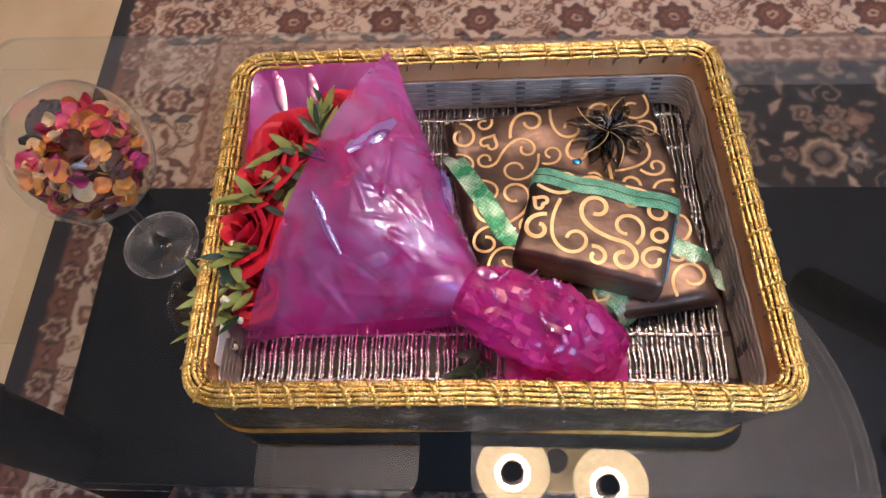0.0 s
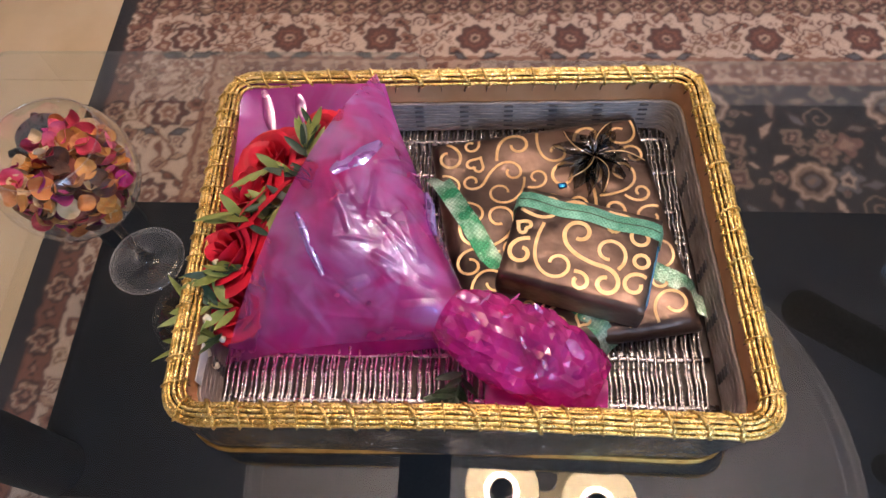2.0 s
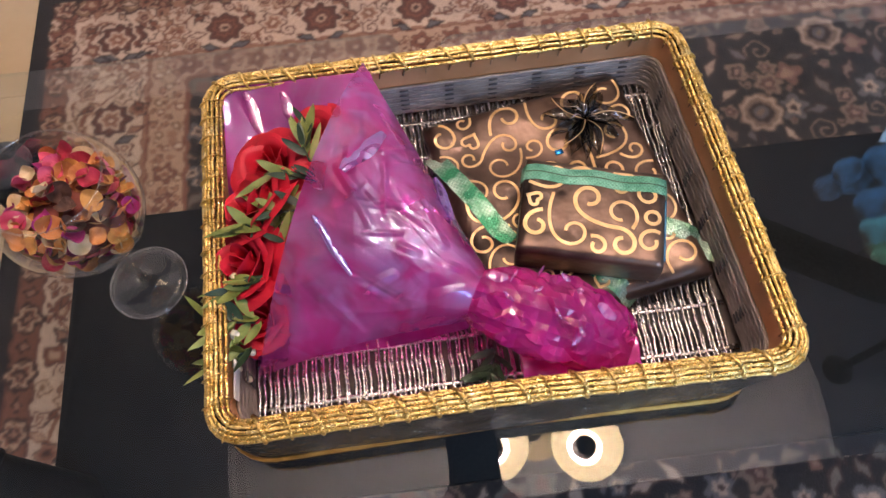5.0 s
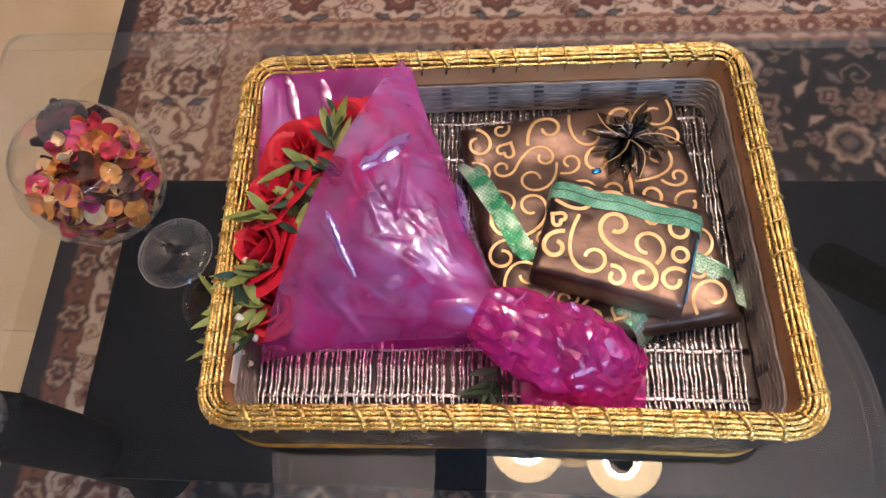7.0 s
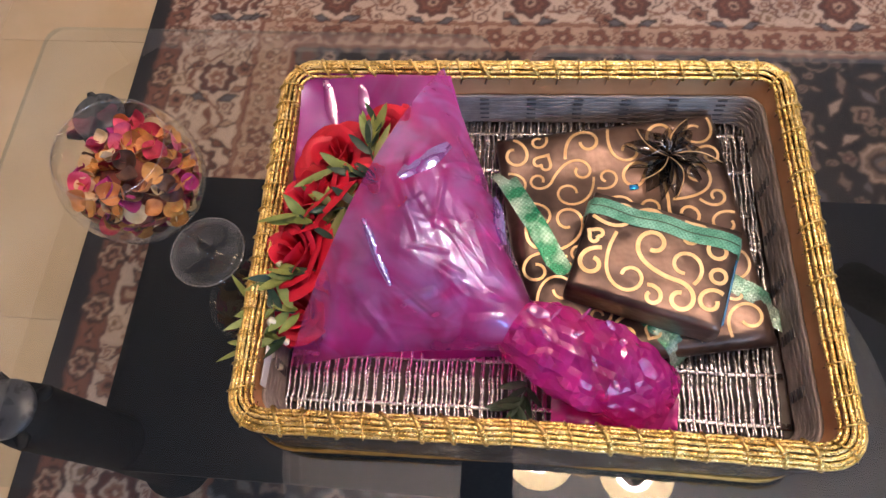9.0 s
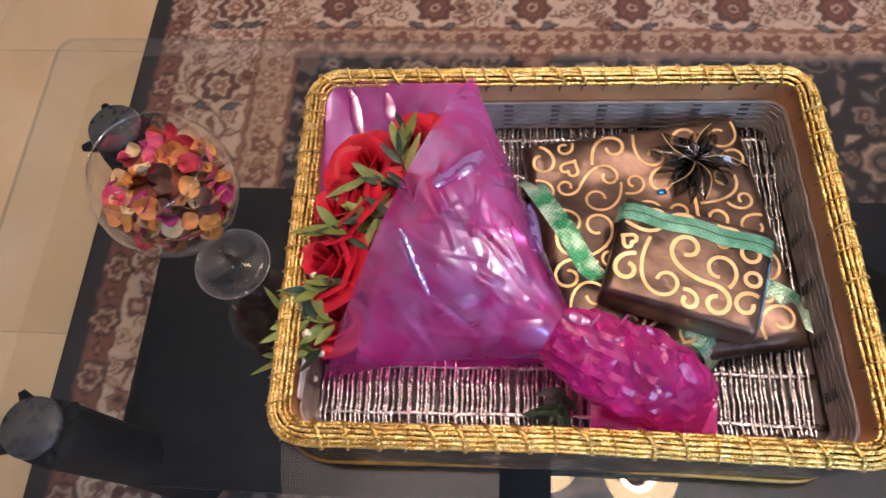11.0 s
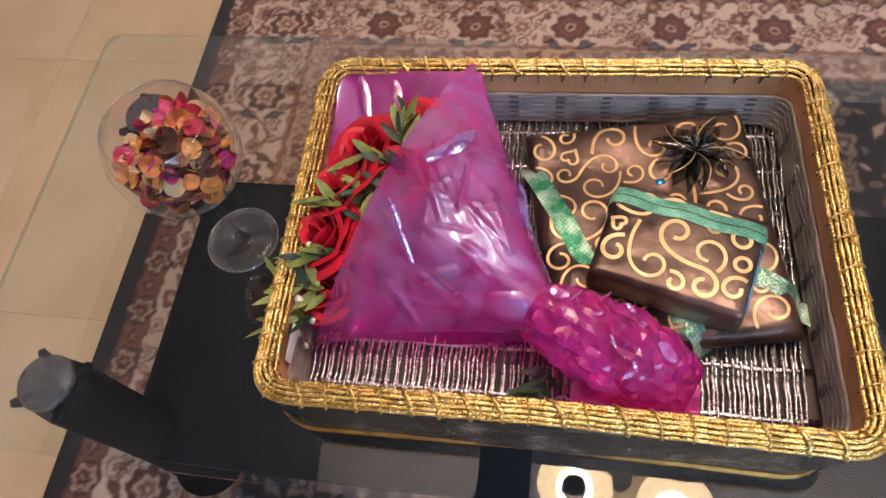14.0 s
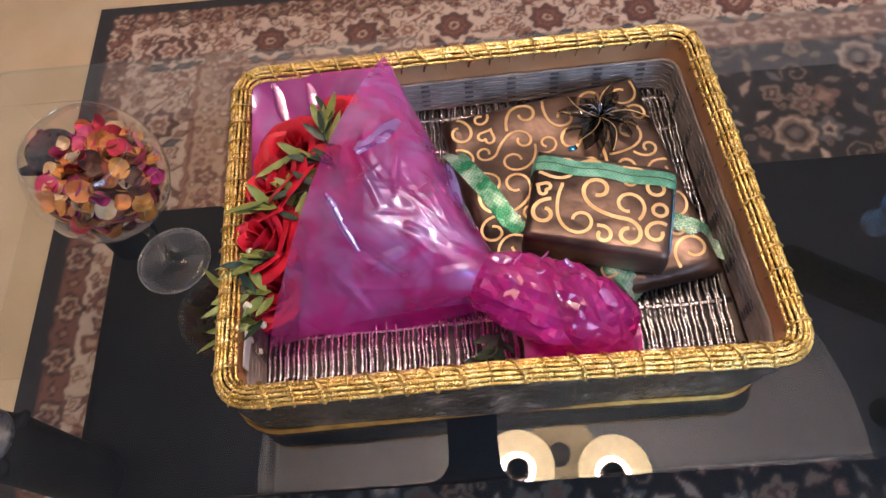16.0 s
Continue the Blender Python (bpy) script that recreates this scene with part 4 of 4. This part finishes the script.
def bouquet():
    ctrl = 2 * MID - 0.5 * (A + B)
    side = Vector((0.5, 0.866, 0))

    def front(u, v):
        e = (1 - v) ** 2 * A + 2 * v * (1 - v) * ctrl + v * v * B
        nk = NECK + side * 0.026 * math.cos(math.pi * v) + Vector((0, 0, 0.030 * math.sin(math.pi * v)))
        p = nk.lerp(e, u ** 0.95)
        fold = 0.004 * math.sin(9 * v + 2.0 * u) * math.sin(math.pi * u) + 0.0012 * math.sin(23 * v + 1) * (1 - u) ** 1.5 * min(1.0, 4 * u)
        p.z += 0.014 * math.sin(math.pi * v) * math.sin(math.pi * u) + fold * math.sin(math.pi * min(1, v * 1.02))
        p.z += crumple(p, 0.0035, 11) * min(1, 2 * u) * (1 - 0.7 * u)
        inside = max(0.0, math.sin(math.pi * min(1, 1.05 * u))) ** 0.8 * math.sin(math.pi * v) ** 0.5 * min(1.0, 2.2 * u)
        for fa, fb, ph, am in ((3.2, 0.6, 0.2, 0.0008), (2.1, -1.3, 0.6, 0.0012), (0.9, 1.7, 0.4, 0.0014)):
            p.z += am * (abs(((fa * v + fb * u + ph) % 1.0) - 0.5) * 4 - 1) * inside
        p.z += inside * (0.0012 * crease(4 * v, 1.2 * u, 1, 0.10) - 0.0012 * crease(3 * v + 1.2 * u, 1.6 * u, 2, 0.10) + 0.0009 * crease(7 * v, 3 * u + 2 * v, 3, 0.12))
        for (ax, ay), (bx, by), wide, high in CREASES:
            ex, ey = bx - ax, by - ay
            t = max(0.0, min(1.0, ((p.x - ax) * ex + (p.y - ay) * ey) / (ex * ex + ey * ey)))
            d = math.hypot(p.x - ax - t * ex, p.y - ay - t * ey)
            if d < wide:
                p.z += high * (1 - d / wide) * (0.4 + 0.6 * math.sin(math.pi * (0.1 + 0.8 * t)))
        if v > 0.8:
            p.y += 0.006 * (v - 0.8) / 0.2 * math.sin(math.pi * u)
        return p
    part("front_sheet", grid(bmesh.new(), front, 170, 220), FILM, BOUQUET, "crumpled purple cellophane sheet")
    C, D, E_ = Vector((-0.238, 0.166, 0.088)), Vector((-0.238, 0.030, 0.050)), Vector((-0.222, -0.115, 0.030))

    def back(u, v):
        e = [A + Vector((0.004, 0.012, -0.03)), C, D, E_]
        s = min(v * 3, 2.999)
        k = int(s)
        edge = e[k].lerp(e[k + 1], s - k)
        nk = NECK + Vector((0, 0, -0.040)) + side * 0.02 * math.cos(math.pi * v)
        p = nk.lerp(edge, u)
        p.z = max(0.020, p.z - 0.020 * math.sin(math.pi * u)) + 0.5 * crumple(p + Vector((0, 0, 1)), 0.007)
        return p
    part("back_sheet", grid(bmesh.new(), back, 44, 66), FILM_BACK, BOUQUET, "purple cellophane sheet behind the roses")

    # extra glossy strips laid on the film as its glints
    def pleat(sheet, ends, width, high, material=FILM_GLINT, near=3):
        cloud = [sheet(i / 40, j / 40) for i in range(41) for j in range(41)]
        lie_z = lambda x, y: max((q.z for q in sorted(cloud, key=lambda q: (q.x - x) ** 2 + (q.y - y) ** 2)[:near]))
        (x0, y0), (x1, y1) = ends
        d = Vector((x1 - x0, y1 - y0, 0)).normalized()
        s = Vector((-d.y, d.x, 0))
        z0, z1 = lie_z(x0, y0), lie_z(x1, y1)

        def strip(u, v):
            t, wide = 2 * v - 1, width * (0.25 + 0.75 * math.sin(math.pi * (0.08 + 0.84 * u)))
            c = Vector((x0 + (x1 - x0) * u, y0 + (y1 - y0) * u, z0 + (z1 - z0) * u))
            return c + s * wide * (t + 0.15 * math.sin(7 * u)) + Vector((0, 0, 0.0022 + high * (1 - t * t) + 0.0006 * math.sin(11 * u)))
        part("pleat", grid(bmesh.new(), strip, 14, 8), material, BOUQUET, "strip added on the cellophane for a glint")
    for ends, width, high in ((((-0.141, -0.024), (-0.112, -0.080)), 0.0042, 0.0014), (((-0.112, 0.014), (-0.072, 0.056)), 0.0090, 0.0018), (((-0.029, 0.018), (-0.018, -0.032)), 0.0048, 0.0016)):
        pleat(front, ends, width, high)
    for ends, width, high in ((((-0.213, 0.156), (-0.199, 0.110)), 0.0062, 0.0010), (((-0.175, 0.151), (-0.167, 0.122)), 0.0062, 0.0010)):
        pleat(back, ends, width, high, FILM_GLOSS)
    # gathered tail
    track = [(-0.020, -0.090, 0.085), (0.002, -0.100, 0.084), (0.030, -0.112, 0.082), (0.060, -0.124, 0.078), (0.090, -0.134, 0.070), (0.116, -0.145, 0.060), (0.133, -0.152, 0.048)]
    rad = [0.020, 0.027, 0.035, 0.039, 0.039, 0.036, 0.028]
    hgt = [0.022, 0.026, 0.030, 0.032, 0.030, 0.024, 0.016]

    def tail(u, v):
        s = min(u * 6, 5.999)
        k = int(s)
        f = s - k
        c = Vector(track[k]).lerp(Vector(track[k + 1]), f)
        r, h = rad[k] + (rad[k + 1] - rad[k]) * f, hgt[k] + (hgt[k + 1] - hgt[k]) * f
        a = 2 * math.pi * v
        d = Vector((0.45, 0.89, 0))
        p = c + d * r * math.cos(a) + Vector((0, 0, h * math.sin(a)))
        out = d * math.cos(a) + Vector((0, 0, math.sin(a)))
        ridge = 0.0026 * crease(4 * math.cos(a), 3 * u + 1.0 * math.sin(a), 7, 0.2) + 0.0030 * crease(5 * u + 2 * math.cos(a), 2.5 * math.sin(a), 8, 0.18) - 0.0034 * crease(4 * u, 2.5 * math.cos(a) + 2 * u, 9, 0.16)
        return p + out * (crumple(p, 0.0055, 22) + ridge)
    # stiff film breaks into small flat facets
    bm = grid(bmesh.new(), tail, 32, 40)
    bmesh.ops.triangulate(bm, faces=bm.faces, quad_method="SHORT_EDGE")
    body = part("tail", bm, FILM_TAIL, BOUQUET, "gathered purple cellophane tail")
    for f_ in body.data.polygons:
        f_.use_smooth = False

    # small gloss strips added as the tail's highlights
    for ends, width in ((((0.004, -0.089), (0.023, -0.094)), 0.0050), (((0.071, -0.094), (0.079, -0.100)), 0.0024), (((0.087, -0.107), (0.083, -0.115)), 0.0032), (((0.099, -0.124), (0.114, -0.136)), 0.0054), (((0.077, -0.144), (0.082, -0.151)), 0.0024), (((0.017, -0.106), (0.025, -0.116)), 0.0020), (((0.043, -0.110), (0.052, -0.106)), 0.0018), (((0.058, -0.126), (0.064, -0.135)), 0.0018), (((0.059, -0.080), (0.050, -0.094)), 0.0014), (((0.034, -0.084), (0.024, -0.098)), 0.0014)):
        pleat(tail, ends, width, 0.0010, FILM_GLOSS, 8)

    def flap(u, v):
        p = Vector((0.030 + 0.108 * u, -0.142 - 0.034 * v + 0.004 * math.sin(5 * u), 0.062 - 0.006 * v))
        p.z += crumple(p, 0.008, 30)
        return p
    part("flap", grid(bmesh.new(), flap, 20, 10), FILM_TAIL, BOUQUET, "flat purple cellophane end")


bouquet()


def petal_mesh(R, H, span, curl, drop):
    """One cupped petal on an egg-shaped ring of radius R, its lip rolled outwards."""
    def f(u, v):
        t = 2 * v - 1
        a = radians(span) * t
        r = R * (0.30 + 0.70 * math.sin(0.5 * math.pi * min(1.0, 1.35 * u))) + curl * max(0.0, u - 0.62) ** 1.5 * 4
        top = 1 - 0.22 * t * t + 0.05 * math.cos(3 * t)
        z = H * u * top - drop * max(0.0, u - 0.8) ** 1.4 * 8 + 0.0006 * math.sin(7 * t + 3 * u)
        r *= 1 + 0.05 * t
        return Vector((r * math.cos(a), r * math.sin(a), z))
    return mesh_of("petal", grid(bmesh.new(), f, 8, 9), ROSE)


PETALS = [petal_mesh(0.0055, 0.034, 80, 0.0, 0.0), petal_mesh(0.0105, 0.0345, 72, 0.004, 0.002), petal_mesh(0.0160, 0.0330, 62, 0.008, 0.004), petal_mesh(0.0215, 0.0290, 55, 0.012, 0.006), petal_mesh(0.0245, 0.0230, 50, 0.018, 0.006)]


def rose(place, lean, turn, size, seed):
    rng = random.Random(seed)
    ob = thing("rose", "open deep red rose among narrow green leaves", "rose", place, 0, "roses in the bouquet")
    ob.matrix_basis = pose(*place, 0, lean, turn) @ Matrix.Scale(size, 4)
    for ring, count in enumerate((2, 3, 4, 5, 5)):
        first = rng.uniform(0, 360)
        for k in range(count):
            m = pose(0, 0, 0, rng.uniform(-5, 5), rng.uniform(-5, 5), first + 360 * k / count + rng.uniform(-9, 9))
            shared("petal", PETALS[ring], ob, m)


for i, (x, y, z, s) in enumerate(((-0.132, 0.086, 0.074, 1.0), (-0.184, 0.062, 0.072, 1.05), (-0.192, 0.014, 0.076, 1.15), (-0.205, -0.038, 0.068, 1.1), (-0.142, 0.030, 0.078, 1.0), (-0.150, -0.030, 0.076, 1.0), (-0.095, 0.070, 0.072, 0.9), (-0.200, -0.088, 0.050, 0.8))):
    rose((x, y, TOP + z), -30 + 12 * math.sin(i * 2.1), 25 * math.cos(i * 1.7), s, i)


def leaf_mesh(name, L, w, material, bend):
    def f(u, v):
        t = 2 * v - 1
        return Vector((w * max(0.0, math.sin(math.pi * u ** 0.85)) ** 0.65 * t, L * u, bend * L * u * u + 0.22 * w * abs(t)))
    return mesh_of(name, grid(bmesh.new(), f, 8, 2), material)


LEAVES = [leaf_mesh("leaf", 0.038, 0.0050, LEAF, -0.25), leaf_mesh("leaf", 0.031, 0.0049, LEAF, 0.15), leaf_mesh("leaf", 0.046, 0.0038, LEAF, -0.1), leaf_mesh("leaf", 0.032, 0.0042, LEAF_DARK, 0.1)]


def sprig(place, count, aim, spread, seed, reach=0.02, dark=0.25, label="narrow green leaf sprig tucked among the roses"):
    rng = random.Random(seed)
    ob = thing("leaf_sprig", label, "foliage", place, 0, "leaf sprigs")
    part("stem", tube(bmesh.new(), [(-reach * math.cos(radians(aim)), -reach * math.sin(radians(aim)), -0.008), (0, 0, 0), (reach * math.cos(radians(aim)), reach * math.sin(radians(aim)), 0.004)], 0.0011, 5), LEAF_DARK, ob)
    for k in range(count):
        f = rng.uniform(-1, 1) * reach
        a = aim + rng.uniform(-spread, spread)
        m = pose(f * math.cos(radians(aim)), f * math.sin(radians(aim)), rng.uniform(-0.004, 0.006), rng.uniform(-12, 28), rng.uniform(-35, 35), a - 90) @ Matrix.Scale(rng.uniform(0.7, 1.1), 4)
        shared("leaf", LEAVES[3] if rng.random() < dark else rng.choice(LEAVES[:3]), ob, m)


for i, (x, y, z, c, aim, sp) in enumerate(((-0.150, 0.062, 0.112, 9, 110, 55), (-0.160, 0.035, 0.110, 8, 170, 40), (-0.170, 0.000, 0.108, 9, 190, 60), (-0.190, -0.020, 0.106, 7, 150, 50), (-0.205, -0.062, 0.092, 11, 195, 45), (-0.222, -0.092, 0.076, 13, 180, 60), (-0.220, -0.116, 0.062, 11, 200, 60), (-0.180, -0.010, 0.098, 8, 60, 70), (-0.150, 0.075, 0.105, 6, 80, 50))):
    sprig((x, y, TOP + z), c, aim, sp, 30 + i)
sprig((0.006, -0.146, TOP + 0.030), 14, 250, 70, 77, 0.012, 1.0, "dark cut leaf ends below the wrapped stems")


def bud(place, s):
    bm = bmesh.new()
    bmesh.ops.create_icosphere(bm, subdivisions=2, radius=0.0042 * s)
    for v in bm.verts:
        v.co += v.co.normalized() * 0.0012 * noise.noise(v.co * 500 + Vector(place) * 40)
        v.co.z *= 1.3
    ob = part("flower_bud", bm, BUD, None)
    ob.location = place
    tagged(ob, "tiny cream filler bud among the leaves", "flower bud", "filler buds")


for i, (x, y, z) in enumerate(((-0.224, -0.052, 0.090), (-0.236, -0.084, 0.080), (-0.226, -0.104, 0.078), (-0.222, -0.138, 0.046), (-0.230, -0.128, 0.052), (-0.236, -0.020, 0.070), (-0.214, -0.118, 0.064))):
    bud((x, y, TOP + z), 0.8 + 0.15 * (i % 3))

card = thing("card", "small blank white card standing inside the basket", "card", (-0.229, -0.142, TOP + 0.018), 0)
part("card_sheet", box(bmesh.new(), -0.0008, 0.0008, -0.018, 0.018, 0.0, 0.052, 0.0004, 1), CARD, card)


# ---- goblet of dried petals ----
def goblet():
    ob = thing("goblet", "balloon wine glass full of dried petals", "wine glass", (-0.338, -0.008, TOP))
    prof = [(0.0405, 0.0022), (0.030, 0.0042), (0.014, 0.0070), (0.0062, 0.0120), (0.0046, 0.030), (0.0042, 0.070), (0.0050, 0.104), (0.0100, 0.113), (0.025, 0.1178), (0.0400, 0.1275), (0.0505, 0.142), (0.0563, 0.159), (0.0577, 0.175), (0.0563, 0.191), (0.0510, 0.206), (0.045, 0.217)]
    bm = bmesh.new()
    lathe(bm, [(0.001, 0.0004), (0.0395, 0.0004), (0.0405, 0.0012), (0.0405, 0.0022)] + prof[1:8] + [(0.0001, 0.1165)], 56)
    part("stem_and_foot", bm, sheet_glass("stem_glass", (0.97, 0.97, 0.96), 0.055), ob)
    bm = bmesh.new()
    tube(bm, [(0.0402 * math.cos(2 * math.pi * k / 56), 0.0402 * math.sin(2 * math.pi * k / 56), 0.0016) for k in range(56)], 0.0009, 6, True)
    part("foot_edge", bm, sheet_glass("foot_edge_glass", (0.90, 0.90, 0.90), 0.22), ob)
    bm = bmesh.new()
    lathe(bm, [(1.04 * r, z) for r, z in prof[7:]], 64)
    part("bowl", bm, DRINK_GLASS, ob)
    bm = bmesh.new()
    tube(bm, [(0.0468 * math.cos(2 * math.pi * k / 56), 0.0468 * math.sin(2 * math.pi * k / 56), 0.217) for k in range(56)], 0.0009, 6, True)
    part("lip", bm, sheet_glass("lip_glass", (0.95, 0.95, 0.95), 0.12), ob)


goblet()


def potpourri():
    rng = random.Random(12)
    kinds = []
    for name, c1, c2 in (("amber", (0.48, 0.20, 0.04), (0.68, 0.34, 0.09)), ("rust", (0.42, 0.13, 0.03), (0.60, 0.24, 0.07)), ("crimson", (0.30, 0.010, 0.03), (0.48, 0.03, 0.07)), ("magenta", (0.30, 0.012, 0.14), (0.45, 0.03, 0.22)), ("cream", (0.60, 0.42, 0.22), (0.74, 0.58, 0.36)), ("brown", (0.06, 0.025, 0.016), (0.12, 0.05, 0.03)), ("pink", (0.55, 0.05, 0.12), (0.70, 0.12, 0.20))):
        mt = surface("dried_" + name, plain2(c1, c2), 90, 0.6, 0.0, 0.5, 260)
        for w in (0.95, 1.12):
            def f(u, v, w=w):
                a, r = 2 * math.pi * v, u
                return Vector((0.0108 * r * math.cos(a) * w, 0.0102 * r * math.sin(a), 0.0064 * r * r + 0.0020 * math.sin(3 * a) * r * r + 0.0018 * r * math.cos(2 * a + 1)))
            kinds.append(mesh_of("dried_petal", grid(bmesh.new(), f, 4, 16), mt))
    ob = thing("potpourri", "heap of dried orange, crimson and cream petals", "potpourri", (-0.338, -0.008, TOP))
    weights = [5, 4, 4, 2, 4, 3, 4]
    pick = [k for k, w in enumerate(weights) for _ in range(w)]
    for i in range(300):
        z = 0.124 + 0.076 * (i / 300)
        R = math.sqrt(max(0.0, 1 - ((z - 0.173) / 0.058) ** 2)) * 0.057 - 0.008
        a = rng.uniform(0, 6.28)
        r = R * math.sqrt(rng.uniform(0.45, 1.0)) if z < 0.176 else R * math.sqrt(rng.uniform(0.0, 1.0))
        if z > 0.176:
            z -= 0.010 * (r / 0.05)
        k = rng.choice(pick)
        m = pose(r * math.cos(a), r * math.sin(a), z, rng.uniform(-50, 50), rng.uniform(-50, 50), rng.uniform(0, 360)) @ Matrix.Scale(rng.uniform(0.60, 0.98), 4)
        shared("dried_petal", kinds[2 * k + rng.randint(0, 1)], ob, m)
    bm = bmesh.new()
    bmesh.ops.create_icosphere(bm, subdivisions=3, radius=0.042)
    for v in bm.verts:
        v.co.z = v.co.z * 0.70 + 0.156
        v.co += Vector((1, 1, 1)) * 0.002 * noise.noise(v.co * 60)
    part("core", bm, surface("dried_mass", plain2((0.14, 0.03, 0.025), (0.30, 0.08, 0.05)), 60, 0.8), ob, "dark crushed petals below")


potpourri()


# ---- chandelier and fan overhead ----
def chandelier():
    hub = Vector((0.23, 0.20, SHADE_Z + 0.16))
    ob = thing("chandelier", "black chandelier with round opal glass shades, lit", "chandelier", hub)
    bm = bmesh.new()
    lathe(bm, [(0.001, -0.09), (0.012, -0.085), (0.02, -0.05), (0.045, -0.02), (0.045, 0.02), (0.012, 0.05), (0.010, CEIL - hub.z - 0.03), (0.06, CEIL - hub.z - 0.02), (0.065, CEIL - hub.z + 0.029), (0.001, CEIL - hub.z + 0.029)], 24)
    part("body", bm, BLACK_METAL, ob)
    shades = [(x, y, True) for x, y in LAMPS] + [(0.215, 0.035, False)]
    for x, y, lit in shades:
        p = Vector((x, y, SHADE_Z + (0 if lit else 0.07))) - hub
        part("arm", tube(bmesh.new(), [(0, 0, 0), (p.x * 0.4, p.y * 0.4, 0.05), (p.x * 0.85, p.y * 0.85, 0.03), (p.x, p.y, p.z + 0.03), (p.x, p.y, p.z - 0.02)], 0.008, 8), BLACK_METAL, ob)
        bm = bmesh.new()
        lathe(bm, [(0.034, 0.030), (0.065, 0.015), (0.090, -0.020), (0.100, -0.055), (0.097, -0.055), (0.087, -0.020), (0.062, 0.010), (0.034, 0.024)], 40)
        sh = part("shade", bm, SHADE_LIT if lit else SHADE_DIM, ob, "round opal glass shade")
        if lit:
            sh.data.materials.append(SHADE_OUTER)
            for f_ in list(sh.data.polygons)[:120]:
                f_.material_index = 1
        sh.location = p
        bm = bmesh.new()
        lathe(bm, [(0.001, -0.045), (0.026, -0.043), (0.031, -0.020), (0.031, 0.032), (0.001, 0.034)], 24)
        so = part("socket", bm, BLACK_METAL, sh, "black lamp holder")
        if lit:
            bm = bmesh.new()
            tube(bm, [(0.043 * math.cos(2 * math.pi * k / 24), 0.043 * math.sin(2 * math.pi * k / 24), -0.012) for k in range(24)], 0.0065, 8, True)
            ri = part("ring_bulb", bm, SHADE_CORE, sh, "glowing ring bulb")


chandelier()


def pendant():
    """Made-up cluster of glowing balls for an unidentified blue-green mirror image in the table."""
    c = Vector((1.62, 0.60, TOP + 1.45))
    rng = random.Random(21)
    ob = thing("pendant_lamp", "glowing blue and green balls, added for an unidentified reflection", "pendant lamp", c)
    part("cord", tube(bmesh.new(), [(0, 0, 0), (0, 0, 0.2), (0, 0, CEIL - c.z)], 0.006, 8), BLACK_METAL, ob)
    tones = [glow("coloured_glow", colour, 2.2 * power, 14.0) for colour, power in (((0.10, 0.40, 0.55), 1.5), ((0.06, 0.22, 0.50), 1.4), ((0.16, 0.42, 0.30), 1.3), ((0.05, 0.14, 0.30), 1.4), ((0.40, 0.44, 0.16), 1.6), ((0.40, 0.65, 1.0), 3.6))]
    spots = [(0.06, 0.22, 0.0, 0.11, 5)]
    for k in range(34):
        a, d = rng.uniform(0, 6.28), 0.27 * math.sqrt(rng.random())
        spots.append((d * math.cos(a), d * math.sin(a), rng.uniform(-0.06, 0.10), rng.uniform(0.025, 0.07), rng.choice((0, 0, 1, 1, 2, 3, 3, 4))))
    for x, y, z, r, k in spots:
        bm = bmesh.new()
        bmesh.ops.create_icosphere(bm, subdivisions=2, radius=r)
        for v in bm.verts:
            v.co *= 1 + 0.16 * noise.noise(v.co * 12 + Vector((x, y, z)) * 5)
        part("glass_ball", bm, tones[k], ob).location = (x, y, z)


pendant()


def fan():
    c = Vector((1.52, 0.22, TOP + 1.40))
    ob = thing("ceiling_fan", "dark brown ceiling fan at rest", "ceiling fan", c)
    bm = bmesh.new()
    lathe(bm, [(0.001, -0.06), (0.06, -0.05), (0.10, -0.01), (0.10, 0.05), (0.03, 0.09), (0.014, 0.10), (0.014, CEIL - c.z - 0.06), (0.06, CEIL - c.z), (0.001, CEIL - c.z)], 28)
    part("motor", bm, BLACK_METAL, ob)
    for k in range(3):
        bm = bmesh.new()
        out = [(0.11, -0.035), (0.20, -0.062), (0.62, -0.066)] + [(0.62 + 0.055 * math.sin(radians(a)), -0.066 * math.cos(radians(a))) for a in range(15, 180, 15)] + [(0.62, 0.066), (0.20, 0.062), (0.11, 0.035)]
        prism(bm, out, -0.006, 0.004)
        b = part("blade", bm, BLACK_METAL, ob)
        b.matrix_basis = pose(0, 0, 0, 9, 0, 147.5 + 120 * k)


fan()


# ---- floor tiles, last: one object a tile ----
FLOOR = bpy.data.objects["floor"]
tile_me = mesh_of("tile", box(bmesh.new(), -0.2995, 0.2995, -0.2995, 0.2995, -0.004, 0.0, 0.0004, 1), TILE, False)
for i in range(9):
    for j in range(9):
        x, y = -0.517 - 0.60 * 3 + 0.60 * i - 0.30 + 0.0, 0.33 - 0.60 * 4 + 0.60 * j
        if X0 + 0.3 <= x <= X1 - 0.3 and Y0 + 0.3 <= y <= Y1 - 0.1:
            ob = shared("tile", tile_me, FLOOR, pose(x, y, 0))
